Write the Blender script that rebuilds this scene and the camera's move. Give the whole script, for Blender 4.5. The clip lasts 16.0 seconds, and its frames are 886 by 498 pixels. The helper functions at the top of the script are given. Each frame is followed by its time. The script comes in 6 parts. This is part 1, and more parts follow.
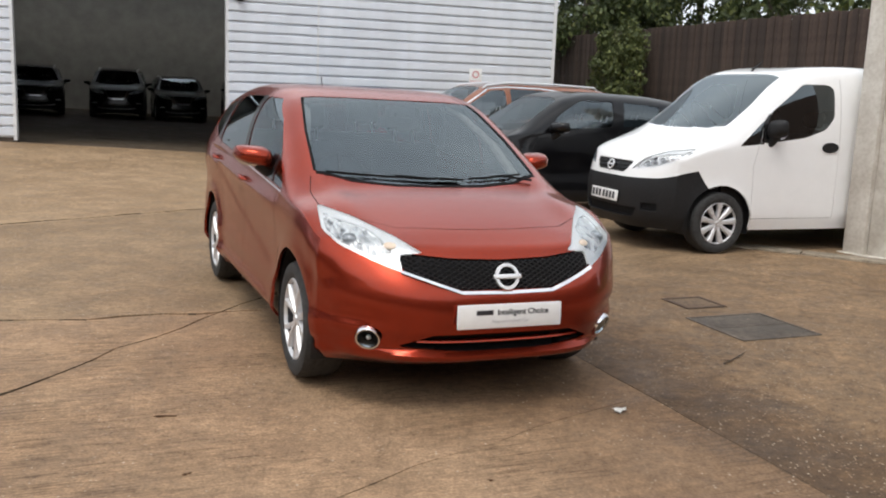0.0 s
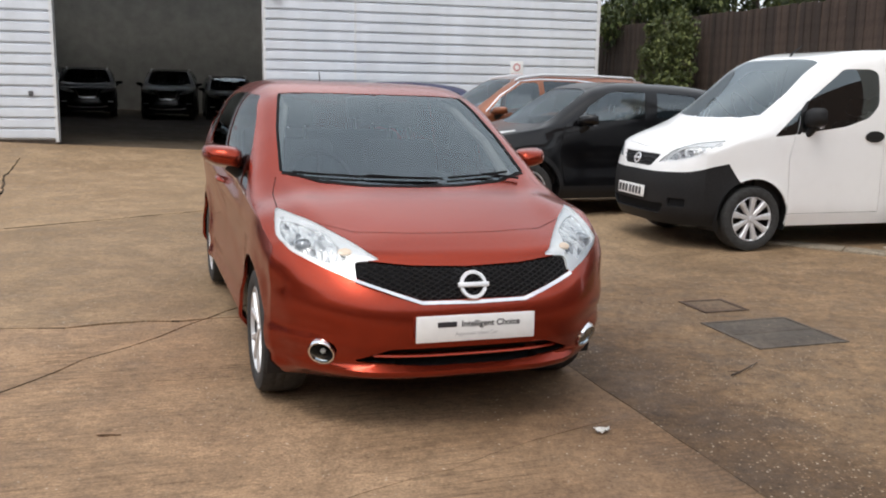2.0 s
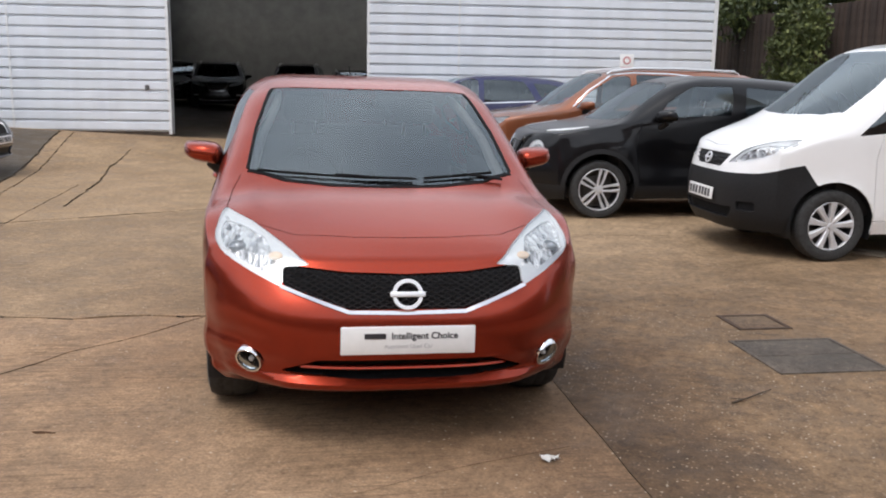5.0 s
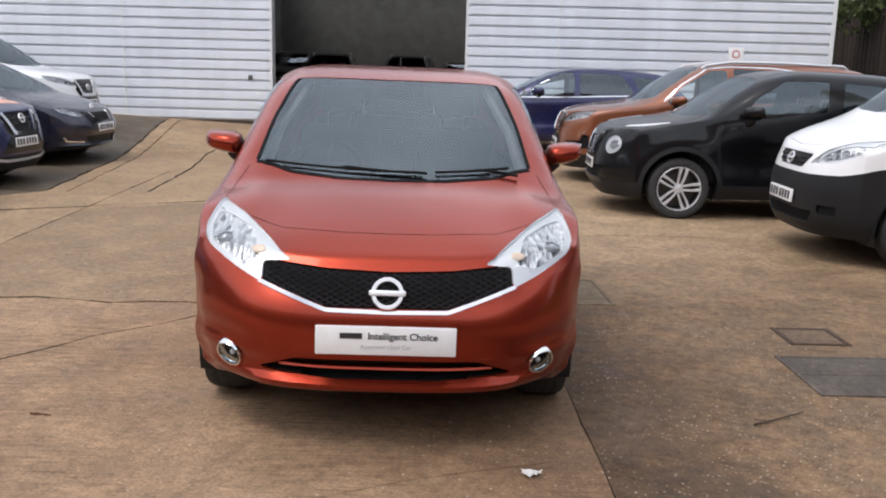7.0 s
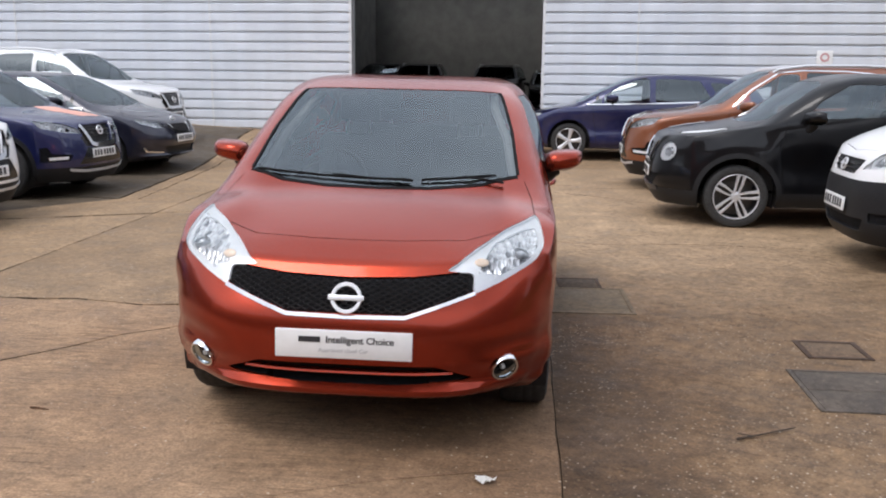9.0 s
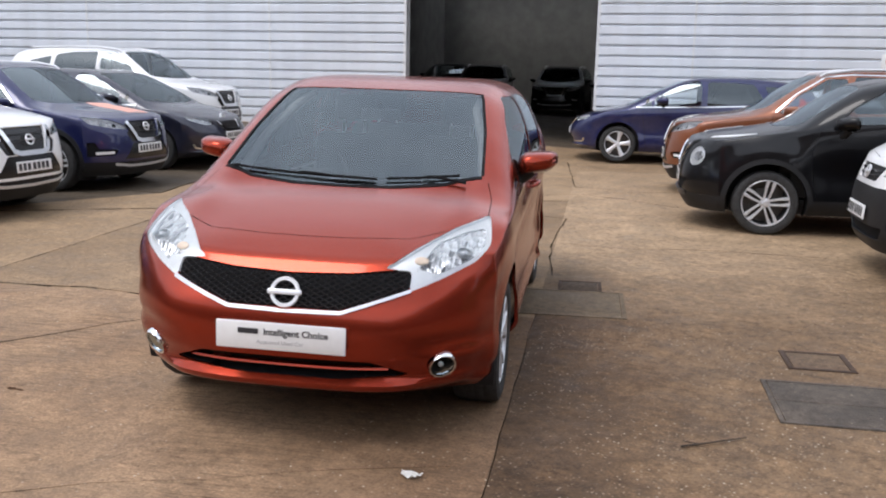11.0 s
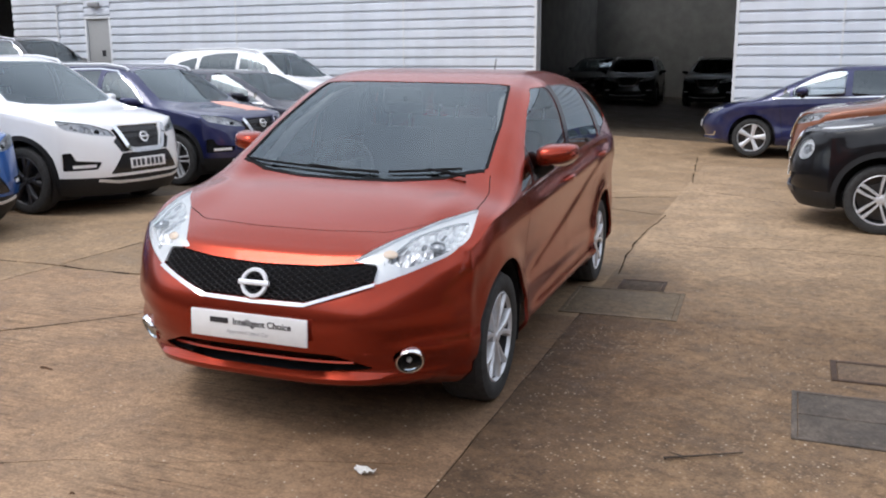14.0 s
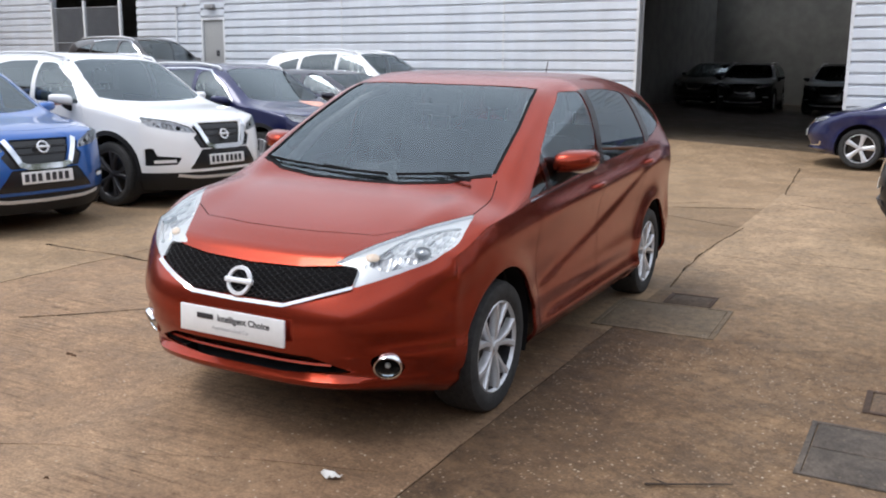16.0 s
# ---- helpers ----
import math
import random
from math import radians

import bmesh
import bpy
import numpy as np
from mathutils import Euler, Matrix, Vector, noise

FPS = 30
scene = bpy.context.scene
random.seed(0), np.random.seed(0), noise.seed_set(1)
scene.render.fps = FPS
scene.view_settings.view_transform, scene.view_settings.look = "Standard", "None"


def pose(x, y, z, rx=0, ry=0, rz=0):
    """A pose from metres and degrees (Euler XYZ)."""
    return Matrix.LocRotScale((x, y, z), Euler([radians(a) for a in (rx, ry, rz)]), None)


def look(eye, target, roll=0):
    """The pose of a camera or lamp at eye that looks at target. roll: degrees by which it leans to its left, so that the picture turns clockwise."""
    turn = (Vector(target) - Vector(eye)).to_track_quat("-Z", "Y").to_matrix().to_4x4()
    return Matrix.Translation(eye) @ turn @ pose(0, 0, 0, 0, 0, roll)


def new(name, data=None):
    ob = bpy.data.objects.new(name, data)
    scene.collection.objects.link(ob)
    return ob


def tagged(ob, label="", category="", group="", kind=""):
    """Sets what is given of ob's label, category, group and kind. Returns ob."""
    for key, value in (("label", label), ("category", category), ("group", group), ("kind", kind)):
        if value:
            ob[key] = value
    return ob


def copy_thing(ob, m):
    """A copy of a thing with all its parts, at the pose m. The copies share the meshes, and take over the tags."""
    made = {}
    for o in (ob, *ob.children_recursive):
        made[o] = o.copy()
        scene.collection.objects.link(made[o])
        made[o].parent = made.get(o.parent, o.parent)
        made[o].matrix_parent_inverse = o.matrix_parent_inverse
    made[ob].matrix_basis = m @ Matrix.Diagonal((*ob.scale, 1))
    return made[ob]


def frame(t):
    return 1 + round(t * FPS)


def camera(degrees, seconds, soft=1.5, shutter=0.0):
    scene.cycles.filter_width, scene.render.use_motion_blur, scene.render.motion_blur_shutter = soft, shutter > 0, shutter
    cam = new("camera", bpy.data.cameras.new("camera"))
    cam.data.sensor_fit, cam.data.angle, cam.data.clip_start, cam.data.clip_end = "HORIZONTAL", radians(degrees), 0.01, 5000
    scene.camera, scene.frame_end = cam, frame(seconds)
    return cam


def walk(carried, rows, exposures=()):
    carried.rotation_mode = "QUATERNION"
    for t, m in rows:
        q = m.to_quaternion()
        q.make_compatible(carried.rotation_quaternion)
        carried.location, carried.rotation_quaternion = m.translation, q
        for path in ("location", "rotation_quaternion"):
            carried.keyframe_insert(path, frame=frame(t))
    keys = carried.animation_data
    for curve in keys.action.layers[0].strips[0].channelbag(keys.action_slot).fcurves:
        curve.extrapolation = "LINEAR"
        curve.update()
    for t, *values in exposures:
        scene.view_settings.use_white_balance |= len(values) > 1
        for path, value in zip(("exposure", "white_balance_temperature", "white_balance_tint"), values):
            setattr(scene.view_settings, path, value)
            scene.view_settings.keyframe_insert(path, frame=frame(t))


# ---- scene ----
from mathutils.bvhtree import BVHTree

cam = camera(52.3, 16.0, 2.0)
PATH = [
    (0, (0.147, -0.054, 1.527), (0.074, 1.915, 1.182), 2.3),
    (0.5, (0.323, -0.005, 1.525), (0.219, 1.964, 1.194), 2.2),
    (1, (0.4, 0.05, 1.52), (0.282, 2.018, 1.186), 1.7),
    (1.5, (0.493, 0.211, 1.53), (0.353, 2.177, 1.193), 1.5),
    (2, (0.575, 0.325, 1.528), (0.365, 2.281, 1.168), 1.1),
    (2.5, (0.756, 0.36, 1.535), (0.484, 2.309, 1.182), 0.7),
    (3, (0.956, 0.327, 1.55), (0.6, 2.262, 1.193), 0.8),
    (3.5, (1.033, 0.413, 1.532), (0.656, 2.345, 1.177), 0.5),
    (4, (1.117, 0.588, 1.544), (0.705, 2.51, 1.178), 0.7),
    (4.2, (1.148, 0.654, 1.551), (0.721, 2.572, 1.18), 0.9),
    (6.3, (1.707, 0.9, 1.531), (1.015, 2.737, 1.145), 0.9),
    (6.5, (1.725, 1.007, 1.529), (1.01, 2.833, 1.139), 1.1),
    (7, (1.812, 1.091, 1.548), (1.053, 2.897, 1.149), 1.5),
    (7.5, (1.938, 1.149, 1.551), (1.13, 2.936, 1.159), 0.8),
    (8, (2.143, 1.163, 1.571), (1.264, 2.917, 1.182), 0.6),
    (8.5, (2.276, 1.183, 1.565), (1.348, 2.913, 1.182), 0.8),
    (9, (2.337, 1.315, 1.553), (1.371, 3.023, 1.169), 0.6),
    (9.2, (2.344, 1.383, 1.565), (1.371, 3.085, 1.17), 0.6),
    (11.3, (2.901, 1.612, 1.56), (1.773, 3.217, 1.174), 0.8),
    (11.5, (2.923, 1.664, 1.553), (1.784, 3.26, 1.16), 0.5),
    (12, (2.936, 1.846, 1.555), (1.753, 3.408, 1.156), 0.6),
    (12.5, (2.989, 1.905, 1.557), (1.737, 3.413, 1.157), 0.8),
    (13, (3.144, 1.997, 1.556), (1.825, 3.447, 1.161), 0.3),
    (13.5, (3.35, 2.066, 1.561), (1.982, 3.47, 1.162), 0.0),
    (14, (3.41, 2.143, 1.544), (2.021, 3.526, 1.148), -0.1),
    (14.5, (3.418, 2.284, 1.541), (1.986, 3.625, 1.15), 0.1),
    (15, (3.428, 2.406, 1.54), (1.949, 3.695, 1.151), 1.0),
    (15.5, (3.516, 2.509, 1.527), (2.003, 3.759, 1.139), 0.5),
    (16, (3.699, 2.607, 1.54), (2.139, 3.797, 1.149), 0.6),
]
walk(cam, [(t, look(eye, target, roll)) for t, eye, target, roll in PATH], [(0, 0.41, 6680, 10), (4, 0.43, 6530, 12), (8, 0.44, 6380, 14), (14, 0.5, 6260, 13), (16, 0.53, 6260, 12)])

# ---- sky and light: bright overcast day ----
world = bpy.data.worlds.new("overcast_sky")
scene.world = world
world.use_nodes = True
wn = world.node_tree
wn.nodes.clear()
sky = wn.nodes.new("ShaderNodeTexSky")
sky.sky_type = "NISHITA"
sky.sun_disc = False
sky.sun_elevation, sky.sun_rotation = radians(50), radians(200)
sky.dust_density, sky.air_density = 4.0, 1.0
desat = wn.nodes.new("ShaderNodeHueSaturation")
desat.inputs["Saturation"].default_value = 0.25
back = wn.nodes.new("ShaderNodeBackground")
back.inputs["Strength"].default_value = 0.15
wout = wn.nodes.new("ShaderNodeOutputWorld")
wn.links.new(sky.outputs[0], desat.inputs["Color"])
cloud = wn.nodes.new("ShaderNodeMix")
cloud.data_type = "RGBA"
cloud.inputs[0].default_value = 0.75
billow = wn.nodes.new("ShaderNodeTexNoise")      # soft cloud layer
billow.inputs["Scale"].default_value, billow.inputs["Detail"].default_value = 2.2, 4.0
wn.links.new(wn.nodes.new("ShaderNodeTexCoord").outputs["Generated"], billow.inputs["Vector"])
tone = wn.nodes.new("ShaderNodeValToRGB")
tone.color_ramp.elements[0].position, tone.color_ramp.elements[0].color = 0.35, (3.9, 4.4, 5.2, 1)
tone.color_ramp.elements[1].position, tone.color_ramp.elements[1].color = 0.65, (8.2, 8.7, 9.3, 1)
wn.links.new(billow.outputs["Fac"], tone.inputs["Fac"])
wn.links.new(tone.outputs[0], cloud.inputs[7])
wn.links.new(desat.outputs[0], cloud.inputs[6])
wn.links.new(cloud.outputs[2], back.inputs["Color"])
wn.links.new(back.outputs[0], wout.inputs["Surface"])
sun_data = bpy.data.lights.new("sun", "SUN")
sun_data.energy, sun_data.angle, sun_data.color = 1.0, radians(25), (1.0, 0.96, 0.9)
sun = new("sun", sun_data)
sun.matrix_world = look((0, 0, 30), (6, 14, 0))


# ---- materials ----
def material(name):
    m = bpy.data.materials.new(name)
    m.use_nodes = True
    return m, m.node_tree, m.node_tree.nodes["Principled BSDF"]


def put(nt, kind, **inputs):
    n = nt.nodes.new(kind)
    for k, v in inputs.items():
        n.inputs[k.replace("_", " ")].default_value = v
    return n


def noise_tex(nt, scale, detail=4.0, rough=0.55, coord="Object"):
    tc = nt.nodes.new("ShaderNodeTexCoord")
    n = put(nt, "ShaderNodeTexNoise", Scale=scale, Detail=detail, Roughness=rough)
    nt.links.new(tc.outputs[coord], n.inputs["Vector"])
    return n


def ramp(nt, src, stops):
    r = nt.nodes.new("ShaderNodeValToRGB")
    while len(r.color_ramp.elements) < len(stops):
        r.color_ramp.elements.new(0.5)
    for e, (p, c) in zip(r.color_ramp.elements, stops):
        e.position = p
        e.color = (*c, 1) if len(c) == 3 else c
    nt.links.new(src, r.inputs["Fac"])
    return r


def mix(nt, fac, a, b, mode="MIX"):
    n = nt.nodes.new("ShaderNodeMix")
    n.data_type, n.blend_type = "RGBA", mode
    for sock, v in ((n.inputs[0], fac), (n.inputs[6], a), (n.inputs[7], b)):
        if hasattr(v, "is_output"):
            nt.links.new(v, sock)
        elif isinstance(v, tuple):
            sock.default_value = (*v, 1)
        else:
            sock.default_value = v
    return n.outputs[2]


def bump(nt, bsdf, height, strength, distance):
    b = put(nt, "ShaderNodeBump", Strength=strength, Distance=distance)
    nt.links.new(height, b.inputs["Height"])
    nt.links.new(b.outputs[0], bsdf.inputs["Normal"])


def plain(name, color, rough=0.5, metal=0.0, vary=0.12, scale=30.0, coat=0.0, spec=0.5):
    m, nt, b = material(name)
    n = noise_tex(nt, scale)
    lo = tuple(c * (1 - vary) for c in color)
    hi = tuple(min(1, c * (1 + vary)) for c in color)
    r = ramp(nt, n.outputs["Fac"], [(0.3, lo), (0.7, hi)])
    nt.links.new(r.outputs[0], b.inputs["Base Color"])
    b.inputs["Roughness"].default_value = rough
    b.inputs["Metallic"].default_value = metal
    b.inputs["Coat Weight"].default_value = coat
    b.inputs["Specular IOR Level"].default_value = spec
    return m


def paint(name, color, metal=0.4, rough=0.4, dust=0.06, coat=1.0, spec=0.5):
    m, nt, b = material(name)
    n = noise_tex(nt, 6.0, 5)
    fine = noise_tex(nt, 900.0, 1)
    c = mix(nt, fine.outputs["Fac"], tuple(v * 0.85 for v in color), tuple(min(1, v * 1.15) for v in color))
    d = ramp(nt, n.outputs["Fac"], [(0.45, (0, 0, 0)), (0.8, (dust, dust, dust))])
    c = mix(nt, d.outputs[0], c, (0.35, 0.32, 0.28))
    nt.links.new(c, b.inputs["Base Color"])
    b.inputs["Metallic"].default_value = metal
    b.inputs["Roughness"].default_value = rough
    b.inputs["Coat Weight"].default_value = coat
    b.inputs["Coat Roughness"].default_value = 0.04
    b.inputs["Specular IOR Level"].default_value = spec
    return m


def glass(name, tint, gloss=0.9, ior=1.5):
    m, nt, b = material(name)
    nt.nodes.remove(b)
    tr = put(nt, "ShaderNodeBsdfTransparent")
    tr.inputs["Color"].default_value = (*tint, 1)
    gl = put(nt, "ShaderNodeBsdfGlossy", Roughness=0.02)
    gl.inputs["Color"].default_value = (gloss * 0.84, gloss * 0.95, gloss, 1)
    fr = put(nt, "ShaderNodeFresnel", IOR=ior)
    mx = nt.nodes.new("ShaderNodeMixShader")
    nt.links.new(fr.outputs[0], mx.inputs[0])
    nt.links.new(tr.outputs[0], mx.inputs[1])
    nt.links.new(gl.outputs[0], mx.inputs[2])
    nt.links.new(mx.outputs[0], nt.nodes["Material Output"].inputs["Surface"])
    return m


def emitter(name, color, strength):
    m, nt, b = material(name)
    b.inputs["Base Color"].default_value = (*color, 1)
    b.inputs["Emission Color"].default_value = (*color, 1)
    b.inputs["Emission Strength"].default_value = strength
    return m


M_RED = paint("copper_red_paint", (0.32, 0.038, 0.016), 0.88, 0.26, 0.02, 0.35)
M_WHITE = paint("white_paint", (0.89, 0.895, 0.9), 0.0, 0.4, 0.06)
M_BLACK = paint("black_paint", (0.004, 0.004, 0.005), 0.0, 0.3, 0.008, 0.5, 0.15)
M_ORANGE = paint("bronze_orange_paint", (0.24, 0.075, 0.028), 0.5, 0.38)
M_NAVY = paint("navy_blue_paint", (0.008, 0.012, 0.075), 0.4, 0.35)
M_INDIGO = paint("dark_indigo_paint", (0.012, 0.013, 0.03), 0.4, 0.35)
M_BLUE = paint("bright_blue_paint", (0.01, 0.10, 0.38), 0.5, 0.35)
M_GREYCAR = paint("dark_grey_paint", (0.03, 0.03, 0.034), 0.4, 0.35)
M_PLASTIC = plain("black_plastic", (0.014, 0.014, 0.015), 0.55, 0, 0.2, 60, 0, 0.28)
M_GLOSSBLK = plain("gloss_black_plastic", (0.012, 0.012, 0.013), 0.25)
M_RUBBER = plain("tyre_rubber", (0.03, 0.03, 0.03), 0.8, 0, 0.35, 40)
M_ALLOY = plain("silver_alloy", (0.68, 0.69, 0.71), 0.32, 0.45, 0.08, 50)
M_DARKALLOY = plain("dark_alloy", (0.05, 0.05, 0.055), 0.4, 0.5)
M_CHROME = plain("chrome", (0.8, 0.81, 0.83), 0.1, 1.0, 0.03)
M_REFLECT = plain("lamp_reflector", (0.84, 0.85, 0.86), 0.3, 0.3, 0.04, 25)
M_LAMPWELL, nt, b = material("faceted_lamp_chrome")
facet = put(nt, "ShaderNodeTexVoronoi", Scale=34.0)
squash = nt.nodes.new("ShaderNodeMapping")
squash.inputs["Scale"].default_value = (0.6, 1.6, 0.7)
nt.links.new(nt.nodes.new("ShaderNodeTexCoord").outputs["Object"], squash.inputs["Vector"])
nt.links.new(squash.outputs[0], facet.inputs["Vector"])
cut = nt.nodes.new("ShaderNodeSeparateColor")
nt.links.new(facet.outputs["Color"], cut.inputs[0])
nt.links.new(ramp(nt, cut.outputs[0], [(0.0, (0.16, 0.16, 0.17)), (0.22, (0.62, 0.63, 0.65)), (0.4, (0.93, 0.94, 0.95))]).outputs[0], b.inputs["Base Color"])
b.inputs["Metallic"].default_value, b.inputs["Roughness"].default_value = 0.5, 0.2
bump(nt, b, facet.outputs["Distance"], 0.7, 0.02)
M_MESH = plain("matt_grille_mesh", (0.04, 0.04, 0.043), 0.55, 0, 0.2, 60, 0, 0.4)
M_PIN = plain("satin_chrome", (0.85, 0.86, 0.88), 0.35, 0.4, 0.03)
M_COWL = plain("dull_black_cowl", (0.011, 0.011, 0.012), 0.9, 0, 0.3, 40, 0, 0.15)
M_LAMPDARK = plain("lamp_bowl", (0.5, 0.51, 0.53), 0.3, 0.6, 0.3, 30)
M_STICKER = plain("faded_orange_sticker", (0.78, 0.4, 0.31), 0.5, 0, 0.2, 6)
M_GREYINK = plain("grey_print", (0.42, 0.42, 0.43), 0.5)
M_AMBER = plain("amber_lens", (0.88, 0.7, 0.55), 0.3, 0, 0.15)
M_TAILRED = plain("red_lens", (0.35, 0.01, 0.012), 0.15, 0, 0.15)
M_PLATE = plain("white_plate", (0.8, 0.8, 0.79), 0.35, 0, 0.03)
M_INK = plain("dark_print", (0.03, 0.03, 0.035), 0.5)
M_FABRIC = plain("dark_fabric", (0.05, 0.052, 0.055), 0.9, 0, 0.3, 80)
M_TRIM = plain("pale_trim", (0.28, 0.28, 0.27), 0.7)
M_GLASS = glass("window_glass", (0.9, 0.94, 0.95), 1.0, 2.1)
M_TINT = glass("tinted_glass", (0.14, 0.15, 0.155), 1.0, 2.0)
M_LENS = glass("lamp_lens", (0.97, 0.97, 0.97), 0.7, 1.35)
M_FOGLENS = glass("fog_lamp_lens", (0.85, 0.87, 0.88), 0.5, 1.2)
M_DISC = plain("brake_disc", (0.1, 0.095, 0.09), 0.45, 0.7)


# ---- mesh helpers ----
def mesh_of(bm, name, mat, smooth=True, angle=40):
    me = bpy.data.meshes.new(name)
    bm.normal_update()
    if smooth:
        for f in bm.faces:
            f.smooth = True
        for e in bm.edges:
            if len(e.link_faces) == 2 and e.calc_face_angle(0) > radians(angle):
                e.smooth = False
    bm.to_mesh(me)
    bm.free()
    for m in (mat if isinstance(mat, (list, tuple)) else [mat]):
        me.materials.append(m)
    return me


def part(name, bm, mat, parent, label="", m=None, smooth=True, angle=40):
    """One mesh object under a thing or under a part."""
    ob = new(name, mesh_of(bm, name, mat, smooth, angle))
    ob.parent = parent
    if m is not None:
        ob.matrix_basis = m
    return tagged(ob, label)


def even_normals(ob, axis):
    """Shade a glass panel as one smooth sheet, looking out along one axis."""
    me = ob.data
    co, no = np.array([v.co[:] for v in me.vertices]), sum(p.normal[axis] * p.area for p in me.polygons)
    i, j = [k for k in range(3) if k != axis]
    u, w = co[:, i] - co[:, i].mean(), co[:, j] - co[:, j].mean()
    fit = np.linalg.lstsq(np.stack([u * 0 + 1, u, w, u * u, u * w, w * w, u * w * w], 1), co[:, axis], rcond=None)[0]
    n = np.ones((len(co), 3))
    n[:, i] = -(fit[1] + 2 * fit[3] * u + fit[4] * w + fit[6] * w * w)
    n[:, j] = -(fit[2] + fit[4] * u + 2 * fit[5] * w + 2 * fit[6] * u * w)
    n *= (1 if no > 0 else -1) / np.linalg.norm(n, axis=1)[:, None]
    me.normals_split_custom_set_from_vertices([tuple(map(float, v)) for v in n])
    return ob


def thing(name, label, category, m, group="", kind=""):
    ob = new(name)
    ob.empty_display_size = 0.2
    ob.matrix_basis = m
    return tagged(ob, label, category, group, kind)


def solid(name, bm, mat, label, category, m=None, group="", kind="", smooth=True):
    ob = new(name, mesh_of(bm, name, mat, smooth))
    if m is not None:
        ob.matrix_basis = m
    return tagged(ob, label, category, group, kind)


def box(bm, x0, y0, z0, x1, y1, z1, bevel=0.0, m=None):
    r = bmesh.ops.create_cube(bm, size=1)
    vs = r["verts"]
    t = Matrix.Translation(((x0 + x1) / 2, (y0 + y1) / 2, (z0 + z1) / 2)) @ Matrix.Diagonal((x1 - x0, y1 - y0, z1 - z0, 1))
    bmesh.ops.transform(bm, matrix=t, verts=vs)
    if bevel:
        es = list({e for v in vs for e in v.link_edges})
        r = bmesh.ops.bevel(bm, geom=es, offset=bevel, segments=2, profile=0.5, affect="EDGES")
        vs = list({v for f in r["faces"] for v in f.verts} | {v for v in vs if v.is_valid})
    if m is not None:
        bmesh.ops.transform(bm, matrix=m, verts=vs)
    return vs


def lathe(bm, prof, seg=40, m=None, close=False):
    """Revolve (radius, along) pairs round the y axis."""
    rings = []
    for r, a in prof:
        rings.append([bm.verts.new((r * math.cos(2 * math.pi * k / seg), a, r * math.sin(2 * math.pi * k / seg))) for k in range(seg)])
    pairs = list(zip(rings, rings[1:]))
    if close:
        pairs.append((rings[-1], rings[0]))
    for p, q in pairs:
        for k in range(seg):
            bm.faces.new((p[k], p[(k + 1) % seg], q[(k + 1) % seg], q[k]))
    if m is not None:
        bmesh.ops.transform(bm, matrix=m, verts=[v for ring in rings for v in ring])
    return rings


def tube(bm, pts, r, seg=8, cap=True):
    rings = []
    pts = [Vector(p) for p in pts]
    for i, p in enumerate(pts):
        d = (pts[min(i + 1, len(pts) - 1)] - pts[max(i - 1, 0)]).normalized()
        up = Vector((0, 0, 1)) if abs(d.z) < 0.9 else Vector((1, 0, 0))
        a = d.cross(up).normalized()
        b = a.cross(d)
        rr = r[i] if isinstance(r, (list, tuple)) else r
        rings.append([bm.verts.new(p + rr * (math.cos(2 * math.pi * k / seg) * a + math.sin(2 * math.pi * k / seg) * b)) for k in range(seg)])
    for p, q in zip(rings, rings[1:]):
        for k in range(seg):
            bm.faces.new((p[k], p[(k + 1) % seg], q[(k + 1) % seg], q[k]))
    if cap:
        bm.faces.new(rings[0])
        bm.faces.new(rings[-1][::-1])


def curve(pts):
    """A smooth monotone curve through (x, value) pairs."""
    xs, ys = np.array([p[0] for p in pts], float), np.array([p[1] for p in pts], float)
    h, d = np.diff(xs), np.diff(ys) / np.diff(xs)
    s = np.zeros(len(xs))
    for i in range(1, len(xs) - 1):
        if d[i - 1] * d[i] > 0:
            w1, w2 = 2 * h[i] + h[i - 1], h[i] + 2 * h[i - 1]
            s[i] = (w1 + w2) / (w1 / d[i - 1] + w2 / d[i])
    s[0], s[-1] = d[0], d[-1]

    def f(x):
        x = min(max(x, xs[0]), xs[-1])
        i = min(int(np.searchsorted(xs, x, "right")) - 1, len(xs) - 2)
        t = (x - xs[i]) / h[i]
        return float(ys[i] * (1 + 2 * t) * (1 - t) ** 2 + s[i] * h[i] * t * (1 - t) ** 2 + ys[i + 1] * t * t * (3 - 2 * t) + s[i + 1] * h[i] * t * t * (t - 1))
    return f


def inside(p, poly):
    x, y = p
    hit = False
    for (x0, y0), (x1, y1) in zip(poly, poly[1:] + poly[:1]):
        if (y0 > y) != (y1 > y) and x < (x1 - x0) * (y - y0) / (y1 - y0) + x0:
            hit = not hit
    return hit


def rounded(poly, r, n=3):
    """Round a polygon's corners."""
    out = []
    for i, p in enumerate(poly):
        p, a, b = Vector(p), Vector(poly[i - 1]), Vector(poly[(i + 1) % len(poly)])
        ra, rb = min(r, (a - p).length * 0.45), min(r, (b - p).length * 0.45)
        s, e = p + (a - p).normalized() * ra, p + (b - p).normalized() * rb
        for k in range(n + 1):
            t = k / n
            q = s * (1 - t) ** 2 + p * 2 * t * (1 - t) + e * t * t
            out.append((q.x, q.y))
    return out


